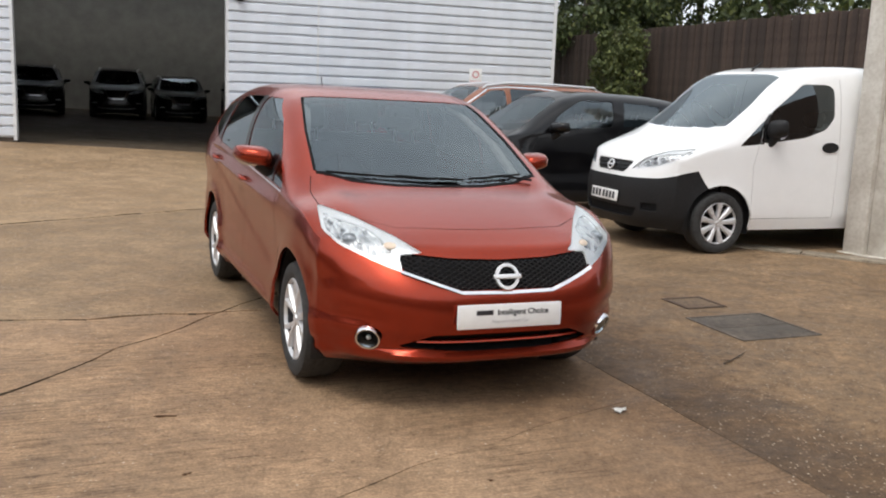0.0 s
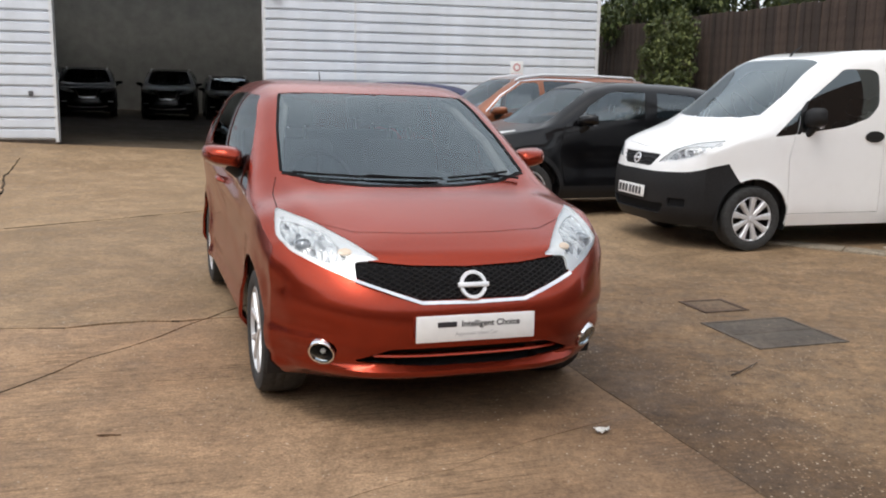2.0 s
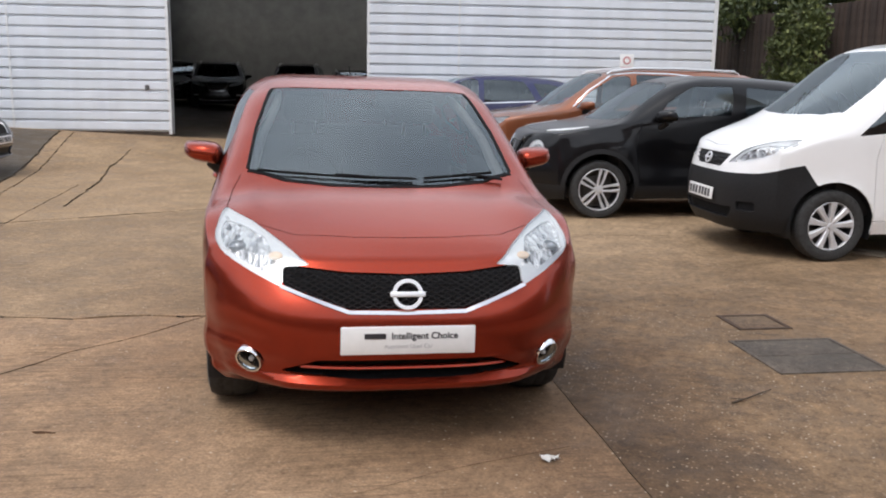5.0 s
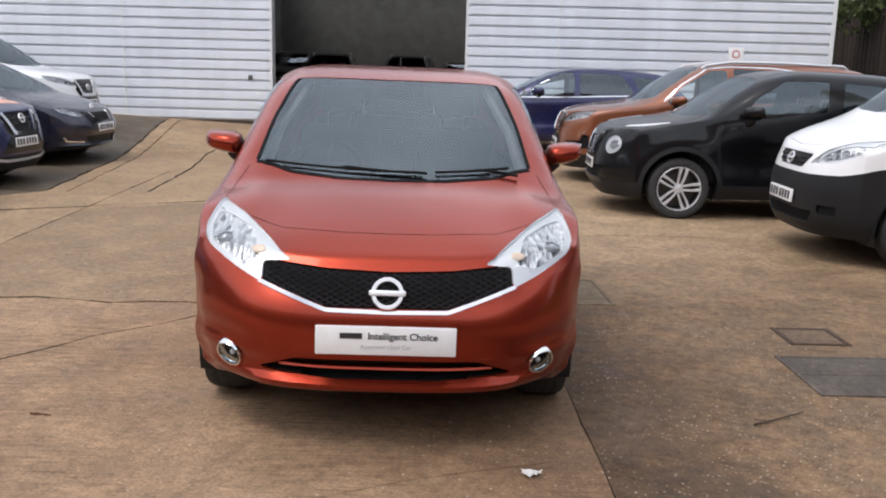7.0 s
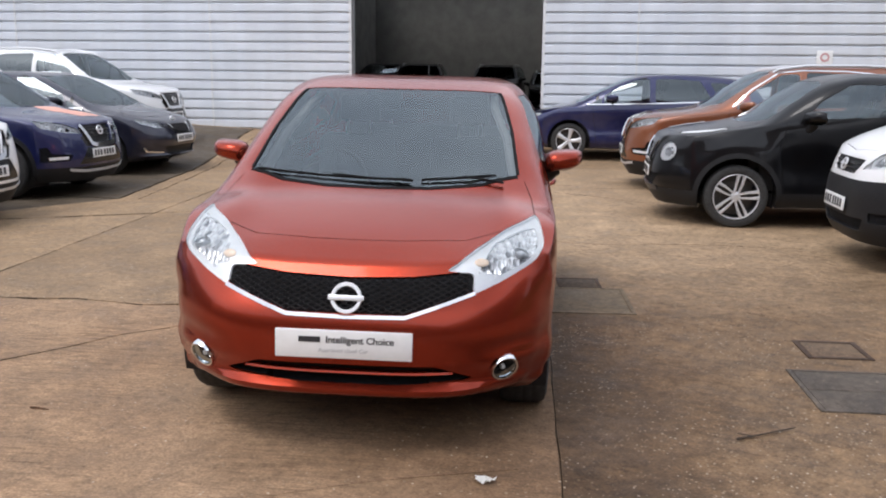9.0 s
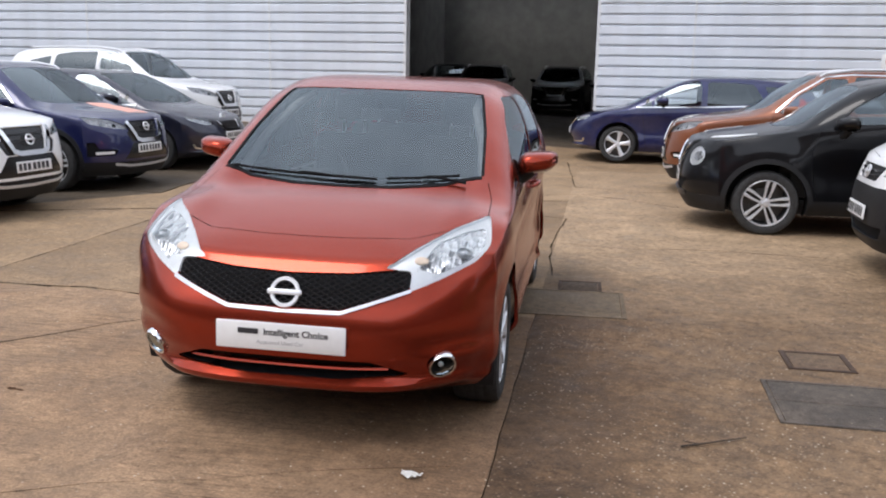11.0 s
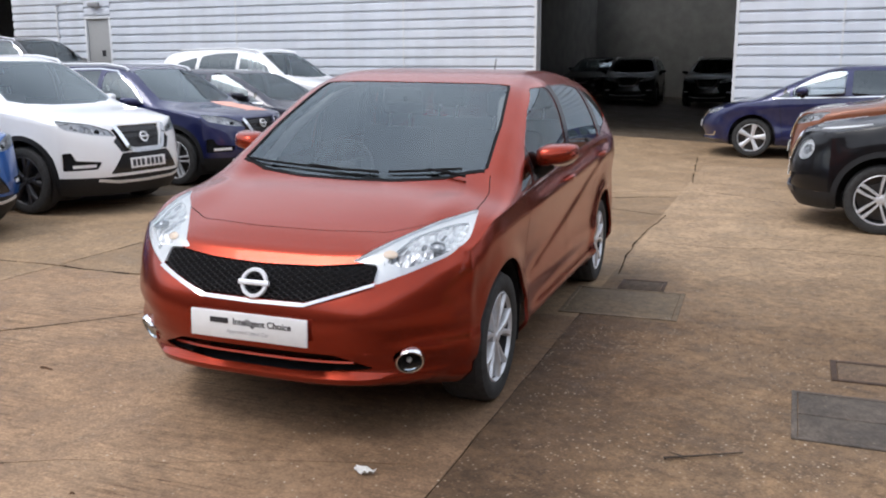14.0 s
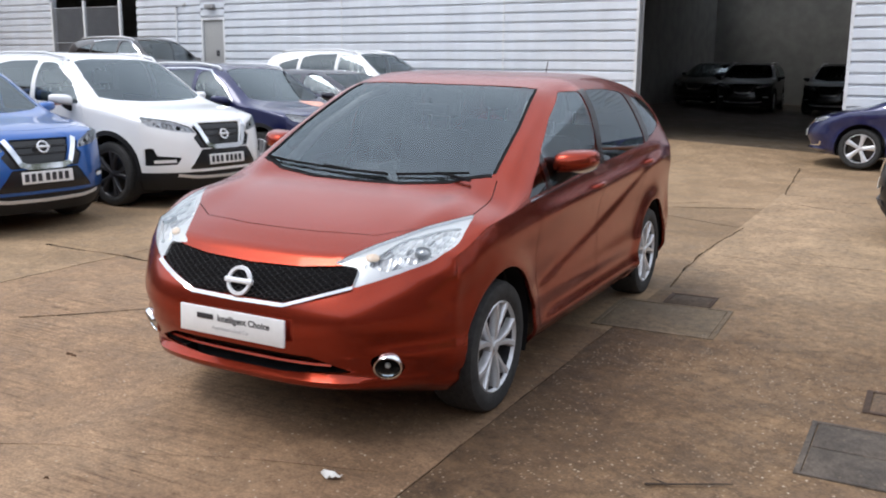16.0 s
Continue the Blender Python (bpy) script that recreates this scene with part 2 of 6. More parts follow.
def carve(bm, poly, axes, test):
    """Cut the outline of a polygon, seen along one axis, into a surface; returns the faces inside it."""
    i, j = axes
    x0, x1 = min(p[0] for p in poly), max(p[0] for p in poly)
    y0, y1 = min(p[1] for p in poly), max(p[1] for p in poly)

    def bounds(f):
        us, ws = [v.co[i] for v in f.verts], [v.co[j] for v in f.verts]
        return min(us), max(us), min(ws), max(ws)

    cand = set()
    for f in bm.faces:
        if test(f):
            a, b, c, d = bounds(f)
            if b >= x0 and a <= x1 and d >= y0 and c <= y1:
                cand.add(f)
    # work on a small piece, then sew it back in
    piece = bmesh.new()
    made, home = {}, {}
    for f in cand:
        for v in f.verts:
            if v not in made:
                made[v] = piece.verts.new(v.co)
                home[made[v]] = v
        piece.faces.new([made[v] for v in f.verts]).material_index = f.material_index
    for p, q in zip(poly, poly[1:] + poly[:1]):
        lo, hi = (min(p[0], q[0]), min(p[1], q[1])), (max(p[0], q[0]), max(p[1], q[1]))
        sub = []
        for f in piece.faces:
            a, b, c, d = bounds(f)
            if b >= lo[0] and a <= hi[0] and d >= lo[1] and c <= hi[1]:
                sub.append(f)
        no, co = Vector((0, 0, 0)), Vector((0, 0, 0))
        no[i], no[j] = q[1] - p[1], -(q[0] - p[0])
        co[i], co[j] = p
        if not sub or no.length < 1e-7:
            continue
        geom = list({v for f in sub for v in f.verts}) + list({e for f in sub for e in f.edges}) + sub
        bmesh.ops.bisect_plane(piece, geom=geom, dist=1e-6, plane_co=co, plane_no=no.normalized())
    bmesh.ops.delete(bm, geom=list(cand), context="FACES_ONLY")
    back, out = {}, []
    for v in piece.verts:
        o = home.get(v)
        back[v] = o if o is not None and o.is_valid else bm.verts.new(v.co)
    for f in piece.faces:
        try:
            g = bm.faces.new([back[v] for v in f.verts])
        except ValueError:
            continue
        g.material_index = f.material_index
        g.normal_update()
        c = g.calc_center_median()
        if inside((c[i], c[j]), poly):
            out.append(g)
    piece.free()
    return out


def lift(bm, faces, depth=0.0):
    """A new bmesh with copies of these faces, moved out by depth along their normals."""
    nb = bmesh.new()
    made = {}
    for f in faces:
        vs = []
        for v in f.verts:
            if v not in made:
                made[v] = nb.verts.new(v.co + v.normal * depth)
            vs.append(made[v])
        try:
            nb.faces.new(vs)
        except ValueError:
            pass
    return nb


def take(bm, faces, depth=0.0, flange=0.0):
    """Move faces out of a surface into a bmesh of their own; flange: turn the edge of the hole inwards."""
    bm.normal_update()
    nb = lift(bm, faces, depth)
    rim = [e for f in faces for e in f.edges if any(g not in set(faces) for g in e.link_faces)] if flange else []
    rim = list(set(rim))
    moves = {v: v.normal.copy() for e in rim for v in e.verts}
    if rim:
        r = bmesh.ops.extrude_edge_only(bm, edges=rim)
        vs = [g for g in r["geom"] if isinstance(g, bmesh.types.BMVert)]
        pos = {tuple(round(c, 5) for c in v.co): n for v, n in moves.items()}
        for v in vs:
            n = pos.get(tuple(round(c, 5) for c in v.co))
            if n is not None:
                v.co -= n * flange
    bmesh.ops.delete(bm, geom=[f for f in faces if f.is_valid], context="FACES")
    return nb


def strip(line, half):
    """The outline of a line widened to both sides."""
    left, right = [], []
    for k, p in enumerate(line):
        a, b = Vector(line[max(k - 1, 0)]), Vector(line[min(k + 1, len(line) - 1)])
        d = (b - a).normalized()
        n = Vector((-d.y, d.x)) * half
        left.append((p[0] + n.x, p[1] + n.y))
        right.append((p[0] - n.x, p[1] - n.y))
    return left + right[::-1]


def dense(line, step=0.06):
    out = []
    for p, q in zip(line, line[1:]):
        n = max(1, int((Vector(q) - Vector(p)).length / step))
        out += [(p[0] + (q[0] - p[0]) * k / n, p[1] + (q[1] - p[1]) * k / n) for k in range(n)]
    return out + [line[-1]]


def arc(cx, cy, r, n=28, a0=0.0, a1=2 * math.pi):
    return [(cx + r * math.cos(a0 + (a1 - a0) * k / n), cy + r * math.sin(a0 + (a1 - a0) * k / n)) for k in range(n)]


# ---- cars: x runs back from the nose, y to the car's right, z up ----
def shell(P, nx, ny, nz):
    """The outer skin of a car: a bonnet-to-tail deck and the walls below its edge."""
    zc, zs, wd = curve(P["top"]), curve(P["shoulder"]), curve(P["width"])
    pa, pb = curve(P["square"]), curve(P["round"])
    of, os_, orr = curve(P["front"]), curve(P["side"]), curve(P["rear"])
    x0, bow, tail, rbow = P["nose"], P["bow"], P["tail"], P["rbow"]
    bw = P.get("bowpow", 3.0)

    def height(x, f):
        h = max(0.0, 1 - abs(f) ** pa(x)) ** (1 / pb(x))
        return zs(x) + (zc(x) - zs(x)) * h

    bm = bmesh.new()
    fr = []
    for j in range(ny + 1):
        u = 2 * j / ny - 1
        fr.append(math.copysign(1 - (1 - abs(u)) ** 1.9, u))
    grid = []
    for i in range(nx + 1):
        row = []
        for f in fr:
            xa, xb = x0 + bow * abs(f) ** bw, tail - rbow * abs(f) ** 3
            x = xa + (xb - xa) * i / nx
            ridge = P.get("ridge", 0.0) * math.exp(-((abs(f) - 0.74) / 0.1) ** 2) * max(0, 1 - ((x - 0.75) / 0.42) ** 2)
            z = height(x, f)
            lean = P["taper"](x) * max(0, min(1, (z - zs(x)) / 0.5)) if "taper" in P else 0.0
            row.append(bm.verts.new((x, f * wd(x) * (1 - lean), z + ridge)))
        grid.append(row)
    for i in range(nx):
        for j in range(ny):
            bm.faces.new((grid[i][j], grid[i + 1][j], grid[i + 1][j + 1], grid[i][j + 1]))
    ring = [grid[0][j] for j in range(ny)] + [grid[i][ny] for i in range(nx)] + [grid[nx][j] for j in range(ny, 0, -1)] + [grid[i][0] for i in range(nx, 0, -1)]
    n = len(ring)
    norm = []
    for k in range(n):
        t = ring[(k + 1) % n].co - ring[k - 1].co
        norm.append(Vector((-t.y, t.x, 0)).normalized())
    # let the corners turn gently
    at = np.array([v.co[:2] for v in ring])
    gap = np.linalg.norm(np.roll(at, -1, 0) - np.roll(at, 1, 0), axis=1)
    raw = np.array([w[:] for w in norm])
    soft_norm = []
    for k in range(n):
        near = np.exp(-(np.linalg.norm(at - at[k], axis=1) / 0.09) ** 2) * gap
        soft_norm.append(Vector((raw * near[:, None]).sum(0)).normalized())
    norm = soft_norm
    last = ring
    for lv in range(1, nz + 1):
        v = lv / nz
        now = []
        for k in range(n):
            c, m = ring[k].co, norm[k]
            out = m.y ** 2 * os_(v) + m.x ** 2 * (of(v) if m.x < 0 else orr(v))
            zb = P["bottom"][0] * max(0, -m.x) + P["bottom"][2] * max(0, m.x) + P["bottom"][1] * (1 - abs(m.x))
            px, py, pz = c.x + m.x * out, c.y + m.y * out, c.z + (zb - c.z) * v
            tuck = P.get("tuck", 0.06) * (0.3 * min(1, v / 0.3) + 0.7 * max(0, (v - 0.5) / 0.5) ** 1.5) * min(1, max(0, (P["hubs"][0] - P.get("tuck_from", 0.1) - px) / (0.5 - P.get("tuck_from", 0.1))))
            py *= 1 - tuck
            if abs(m.y) > 0.5:
                for hx in P["hubs"]:
                    rr = math.hypot(px - hx, pz - P["radius"]) - P["radius"] - 0.05
                    py += math.copysign(0.014 * math.exp(-(rr / 0.05) ** 2), py) * P.get("flare", 1.0)
            for (dy, dz, dr, dd) in P.get("dents", ()):
                if px < 0.7:
                    px += dd * math.exp(-((abs(py) - dy) ** 2 + (pz - dz) ** 2 * 1.6) / dr ** 2)
            if P.get("sculpt"):
                px, py, pz = P["sculpt"](px, py, pz, m)
            now.append(bm.verts.new((px, py, pz)))
        for k in range(n):
            bm.faces.new((last[k], last[(k + 1) % n], now[(k + 1) % n], now[k]))
        last = now
    bmesh.ops.recalc_face_normals(bm, faces=bm.faces[:])
    bm.normal_update()
    if sum(f.normal.z for f in bm.faces) < 0:
        bmesh.ops.reverse_faces(bm, faces=bm.faces[:])
        bm.normal_update()
    return bm


SIDE = {s: (lambda f, s=s: f.calc_center_median().y * s > 0.35 and f.normal.y * s > 0.12) for s in (1, -1)}


def wheel(car, x, y, r, style, right):
    """A wheel with its tyre, rim and brake disc; its outer face looks along local -y."""
    m = pose(x, y, r, 0, 0, 180 if right else 0)
    w = 0.098
    bm = bmesh.new()
    rr = r * style["rim"]
    lathe(bm, [(rr * 1.0, -w), (rr * 0.97, -w - 0.005), (rr * 0.935, -w + 0.006), (rr * 0.93, -w + 0.014)], 48)
    n, tw, ht = style["spokes"], style["width"], style.get("twin", 0.0)
    hub = rr * 0.2
    for k in range(n):
        a = 2 * math.pi * k / n + 0.1
        for off in ((-ht, ht) if ht else (0.0,)):
            vs = []
            for (rad, wid, yy) in ((hub * 0.7, tw * 0.8, -w + 0.02), (rr * 0.6, tw * 0.85, -w + 0.008), (rr * 0.96, tw * 1.25, -w + 0.006)):
                for sgn, dep in ((-1, 0), (-0.6, -0.01), (0.6, -0.01), (1, 0), (1, 0.03), (-1, 0.03)):
                    turn = off * rr * 0.5 / max(rad, 0.05) if style.get("parallel") else off * (rad / rr)
                    ang = a + turn + sgn * wid / 2 / max(rad, 0.02)
                    vs.append(bm.verts.new((rad * math.cos(ang), yy + dep, rad * math.sin(ang))))
            for q in (0, 6):
                for e in range(6):
                    bm.faces.new((vs[q + e], vs[q + (e + 1) % 6], vs[q + 6 + (e + 1) % 6], vs[q + 6 + e]))
    lathe(bm, [(0.0005, -w + 0.0), (hub * 0.55, -w + 0.002), (hub * 0.6, -w + 0.008), (hub * 1.05, -w + 0.014), (hub * 1.1, -w + 0.05)], 24)
    bmesh.ops.recalc_face_normals(bm, faces=bm.faces[:])
    rim = bm
    t = bmesh.new()
    prof = [(rr * 0.985, -w), (rr * 1.03, -w - 0.008), (r * 0.86, -w - 0.016), (r * 0.95, -w - 0.006), (r * 0.99, -w + 0.02), (r, -0.05), (r * 0.994, -0.046), (r * 0.994, -0.04), (r, -0.036),
            (r, -0.004), (r * 0.994, 0), (r, 0.004), (r, 0.036), (r * 0.994, 0.042), (r, 0.05), (r * 0.985, w - 0.02), (r * 0.94, w + 0.006), (rr * 1.0, w)]
    lathe(t, prof, 56)
    bmesh.ops.recalc_face_normals(t, faces=t.faces[:])
    tyre = part("wheel", t, M_RUBBER, car, "", m)
    part("rim", rim, style["mat"], tyre)
    barrel = bmesh.new()
    lathe(barrel, [(rr * 0.93, -w + 0.013), (rr * 0.9, 0.03), (rr * 0.9, w), (rr * 0.96, w)], 40)
    part("rim_barrel", barrel, M_DARKALLOY, tyre)
    d = bmesh.new()
    lathe(d, [(0.03, 0.02), (rr * 0.62, 0.02), (rr * 0.62, 0.04), (0.03, 0.04)], 32)
    lathe(d, [(rr * 0.88, 0.06), (0.02, 0.062)], 24)
    part("brake_disc", d, M_DISC, tyre)
    return tyre


def seat(car, x, y, z, back=0.72, name="front_seat", wide=0.5):
    bm = bmesh.new()
    box(bm, x - 0.25, y - wide / 2, z, x + 0.28, y + wide / 2, z + 0.16, 0.05)
    lean = Matrix.Translation((x + 0.28, y, z + 0.1)) @ Matrix.Rotation(radians(14), 4, "Y")
    box(bm, -0.06, -wide / 2, 0, 0.07, wide / 2, back * 0.8, 0.05, lean)
    for c in ((0,) if wide < 0.7 else (-0.33, 0.33)):
        box(bm, -0.05, c - 0.13, back * 0.9, 0.05, c + 0.13, back * 1.14, 0.04, lean)
    st = part(name, bm, M_FABRIC, car)
    for s in ((-0.07, 0.07) if wide < 0.7 else (-0.4, -0.26, 0.26, 0.4)):
        bm = bmesh.new()
        tube(bm, [lean @ Vector((-0.012, s, back * 0.76)), lean @ Vector((-0.012, s, back * 0.93))], 0.008)
        part("headrest_post", bm, M_PIN, st)
    return st


def cabin(car, P, full):
    """Dashboard, seats, floor and steering wheel behind the glass."""
    wx, bz = P["cowl"], P["sillz"]
    W = P["inner"]
    L0 = P["cabin_end"]
    bm = bmesh.new()
    box(bm, wx + 0.05, -W, bz + 0.05, L0, W, bz + 0.1)
    box(bm, L0 - 0.04, -W, bz + 0.08, L0, W, P["belt"] - 0.06)
    for s in (-1, 1):
        box(bm, wx + 0.1, s * W - 0.02, bz + 0.08, L0, s * W + 0.02, P["belt"] - 0.07)
    part("cabin_tub", bm, M_PLASTIC, car)
    bm = bmesh.new()
    box(bm, wx - 0.02, -W + 0.02, bz + 0.25, wx + 0.48, W - 0.02, P["belt"] - 0.045, 0.05)
    box(bm, wx + 0.3, 0.12, P["belt"] - 0.08, wx + 0.52, 0.6, P["belt"] + 0.0, 0.04)
    part("dashboard", bm, M_PLASTIC, car)
    for y in (-0.36, 0.36):
        seat(car, wx + 1.08, y, bz + 0.2, 0.74)
    seat(car, wx + 1.95, 0, bz + 0.22, 0.74, "rear_seat", min(1.2, W * 1.7))
    if full:
        bm = bmesh.new()
        m = Matrix.Translation((wx + 0.62, 0.36, P["belt"] - 0.03)) @ Matrix.Rotation(radians(-64), 4, "Y")
        pts = [m @ Vector((0.185 * math.cos(a), 0.185 * math.sin(a), 0)) for a in np.linspace(0, 2 * math.pi, 29)]
        tube(bm, pts, 0.014, 8, False)
        box(bm, -0.06, -0.09, -0.03, 0.06, 0.09, 0.02, 0.02, m)
        for a in (0, math.pi, -math.pi / 2):
            tube(bm, [m @ Vector((0.05 * math.cos(a + 1.57), 0.05 * math.sin(a + 1.57), 0)), m @ Vector((0.18 * math.cos(a + 1.57), 0.18 * math.sin(a + 1.57), 0))], 0.014)
        part("steering_wheel", bm, M_PLASTIC, car)
        bm = bmesh.new()
        zc = curve(P["top"])
        xm = wx + 0.7
        box(bm, xm - 0.01, -0.11, zc(xm) - 0.10, xm + 0.03, 0.11, zc(xm) - 0.035, 0.012)
        tube(bm, [(xm + 0.01, 0, zc(xm) - 0.05), (xm + 0.0, 0, zc(xm) - 0.005)], 0.01)
        part("rear_view_mirror", bm, M_PLASTIC, car)
        for s in (-1, 1):
            bm = bmesh.new()
            tube(bm, [(1.24, s * 0.66, 1.0), (1.52, s * 0.61, 1.2), (1.83, s * 0.53, 1.36), (2.1, s * 0.52, 1.41)], [0.03, 0.026, 0.024, 0.02], 8)
            part("pillar_trim", bm, M_TRIM, car, "pale inner pillar trim")


def door_mirror(car, x, y, z, s, size, mat, stalk=True):
    """A door mirror: housing, foot and glass. s: side of the car."""
    a, b, c = size
    bm = bmesh.new()
    bmesh.ops.create_uvsphere(bm, u_segments=20, v_segments=14, radius=1)
    for v in bm.verts:
        p = v.co
        outward = (p.y * s + 1) / 2
        low = 1 - 0.62 * outward if p.z < 0 else 1 - 0.1 * outward
        v.co = Vector((p.x * a * (1.0 if p.x < 0 else 0.35), math.copysign(abs(p.y) ** 0.6, p.y) * b, math.copysign(abs(p.z) ** 0.55, p.z) * c * 0.9 * low + 0.012 * p.y * s))
        v.co.x += 0.32 * (v.co.y * s) + (0.05 * max(0, -p.z))
        v.co += Vector((x, y + s * b, z))
    h = part("door_mirror", bm, mat, car)
    bm = bmesh.new()
    bmesh.ops.create_circle(bm, cap_ends=True, segments=24, radius=1)
    for v in bm.verts:
        p = v.co.copy()
        v.co = Vector((x + a * 0.3 + 0.32 * p.x * b * 0.86 * s * s * (1 if s > 0 else -1), y + s * b + p.x * b * 0.86, z + p.y * c * 0.8))
    part("mirror_glass", bm, M_CHROME, h)
    if stalk:
        bm = bmesh.new()
        tube(bm, [(x + 0.0, y + s * b * 0.5, z - c * 0.5), (x - 0.015, y + s * 0.02, z - c * 1.0), (x - 0.05, y - s * 0.05, z - c * 1.5)], [0.05, 0.04, 0.05], 10)
        part("mirror_foot", bm, M_PLASTIC, h)


def ray_to(tree, origin, way):
    hit = tree.ray_cast(Vector(origin), Vector(way))
    return hit[0], hit[1]


def ribbon(tree, line, width, proud, axis="front", thick=0.006, step=0.03):
    """A raised strip that follows the skin along a line given in the front (y, z) or side (x, z) view."""
    bm = bmesh.new()
    pts = dense(line, step)
    rows = []
    for k, p in enumerate(pts):
        a, b = Vector(pts[max(k - 1, 0)]), Vector(pts[min(k + 1, len(pts) - 1)])
        d = (b - a).normalized()
        n = Vector((-d.y, d.x)) * (width(k / max(1, len(pts) - 1)) if callable(width) else width) / 2
        row = []
        for q in (Vector(p) + n, Vector(p) - n):
            if axis == "front":
                co, no = ray_to(tree, (-1, q.x, q.y), (1, 0, 0))
            elif axis == "top":
                co, no = ray_to(tree, (q.x, q.y, 4), (0, 0, -1))
            else:
                s = 1 if axis == "right" else -1
                co, no = ray_to(tree, (q.x, 3 * s, q.y), (0, -s, 0))
            if co is None:
                row = []
                break
            row.append((co, no))
        if row:
            p0, p1 = proud if isinstance(proud, tuple) else (proud, proud)
            rows.append([bm.verts.new(row[0][0] - row[0][1] * thick), bm.verts.new(row[0][0] + row[0][1] * p0), bm.verts.new(row[1][0] + row[1][1] * p1), bm.verts.new(row[1][0] - row[1][1] * thick)])
    for p, q in zip(rows, rows[1:]):
        for e in range(3):
            bm.faces.new((p[e], p[e + 1], q[e + 1], q[e]))
    if rows:
        bm.faces.new(rows[0])
        bm.faces.new(rows[-1][::-1])
    bmesh.ops.recalc_face_normals(bm, faces=bm.faces[:])
    return bm


def lattice(tree, poly, dy, dz, half, depth):
    """Crossing bars that fill an outline in the front view."""
    bm = bmesh.new()
    y0, y1 = min(p[0] for p in poly), max(p[0] for p in poly)
    z0, z1 = min(p[1] for p in poly), max(p[1] for p in poly)
    slope = dz / dy
    span = (y1 - y0) * slope
    for sgn in (1, -1):
        k = -int(span / dz / 2) - 2
        while k * dz * 2 < span + (z1 - z0):
            last = None
            y = y0
            while y <= y1:
                z = (z0 + k * 2 * dz + (y - y0) * slope) if sgn < 0 else (z1 - k * 2 * dz - (y - y0) * slope)
                row = None
                if inside((y, z), poly):
                    co, no = ray_to(tree, (-1, y, z), (1, 0, 0))
                    if co is not None:
                        row = [bm.verts.new(co + no * (-depth) + Vector((0, 0, half))), bm.verts.new(co + no * (-depth + 0.007) + Vector((0, 0, half * 0.3))),
                               bm.verts.new(co + no * (-depth + 0.007) - Vector((0, 0, half * 0.3))), bm.verts.new(co + no * (-depth) - Vector((0, 0, half)))]
                if row and last:
                    for e in range(3):
                        bm.faces.new((last[e], last[e + 1], row[e + 1], row[e]))
                last = row
                y += dy / 2
            k += 1
    bmesh.ops.recalc_face_normals(bm, faces=bm.faces[:])
    return bm


def text_mesh(words, size, bold=0.0):
    """Raised lettering in Blender's own font, as a bmesh centred on its origin."""
    cu = bpy.data.curves.new("lettering", "FONT")
    cu.body, cu.size, cu.extrude, cu.offset = words, size, 0.0004, bold
    cu.align_x, cu.align_y = "CENTER", "CENTER"
    ob = new("lettering", cu)
    bpy.context.view_layer.update()
    me = bpy.data.meshes.new_from_object(ob.evaluated_get(bpy.context.evaluated_depsgraph_get()))
    bpy.data.objects.remove(ob)
    bm = bmesh.new()
    bm.from_mesh(me)
    return bm


def flip(poly):
    return [(-p[0], p[1]) for p in poly]


def plate(car, x, z, mat=M_PLATE, tilt=4, bars=True, name="number_plate", y=0.0, w=0.52, h=0.112):
    m = pose(x, y, z, 0, tilt, 0)
    bm = bmesh.new()
    box(bm, -0.006, -w / 2, -h / 2, 0.006, w / 2, h / 2, 0.004)
    p = part(name, bm, mat, car, "white number plate with dark bars" if bars else "", m)
    if bars:
        bm = bmesh.new()
        box(bm, -0.0085, -0.021, -0.036, -0.0065, 0.021, 0.036)
        shared = mesh_of(bm, "plate_bar", M_INK, False)
        for s in (-0.19, -0.125, -0.06, 0.005, 0.085, 0.15, 0.215):
            bar = new("plate_bar", shared)
            bar.parent = p
            bar.matrix_basis = Matrix.Translation((0, s, 0))
    return p


def badge(car, tree, z, r, y=0.0, x=None):
    """A chrome ring with a bar across."""
    if x is None:
        co, no = ray_to(tree, (-1, y, z), (1, 0, 0))
        x = co.x
    tilt = 18
    m = Matrix.Translation((x - 0.012, y, z)) @ Matrix.Rotation(radians(tilt), 4, "Y") @ Matrix.Rotation(radians(90), 4, "Z")
    bm = bmesh.new()
    lathe(bm, [(r * 0.72, 0.004), (r * 0.75, 0.014), (r * 0.96, 0.014), (r, 0.004), (r * 0.9, -0.004)], 36, None, True)
    box(bm, -r * 1.12, 0.002, -r * 0.17, r * 1.12, 0.019, r * 0.17, 0.004)
    bmesh.ops.recalc_face_normals(bm, faces=bm.faces[:])
    return part("badge", bm, M_PIN, car, "chrome ring badge with a crossbar", m)


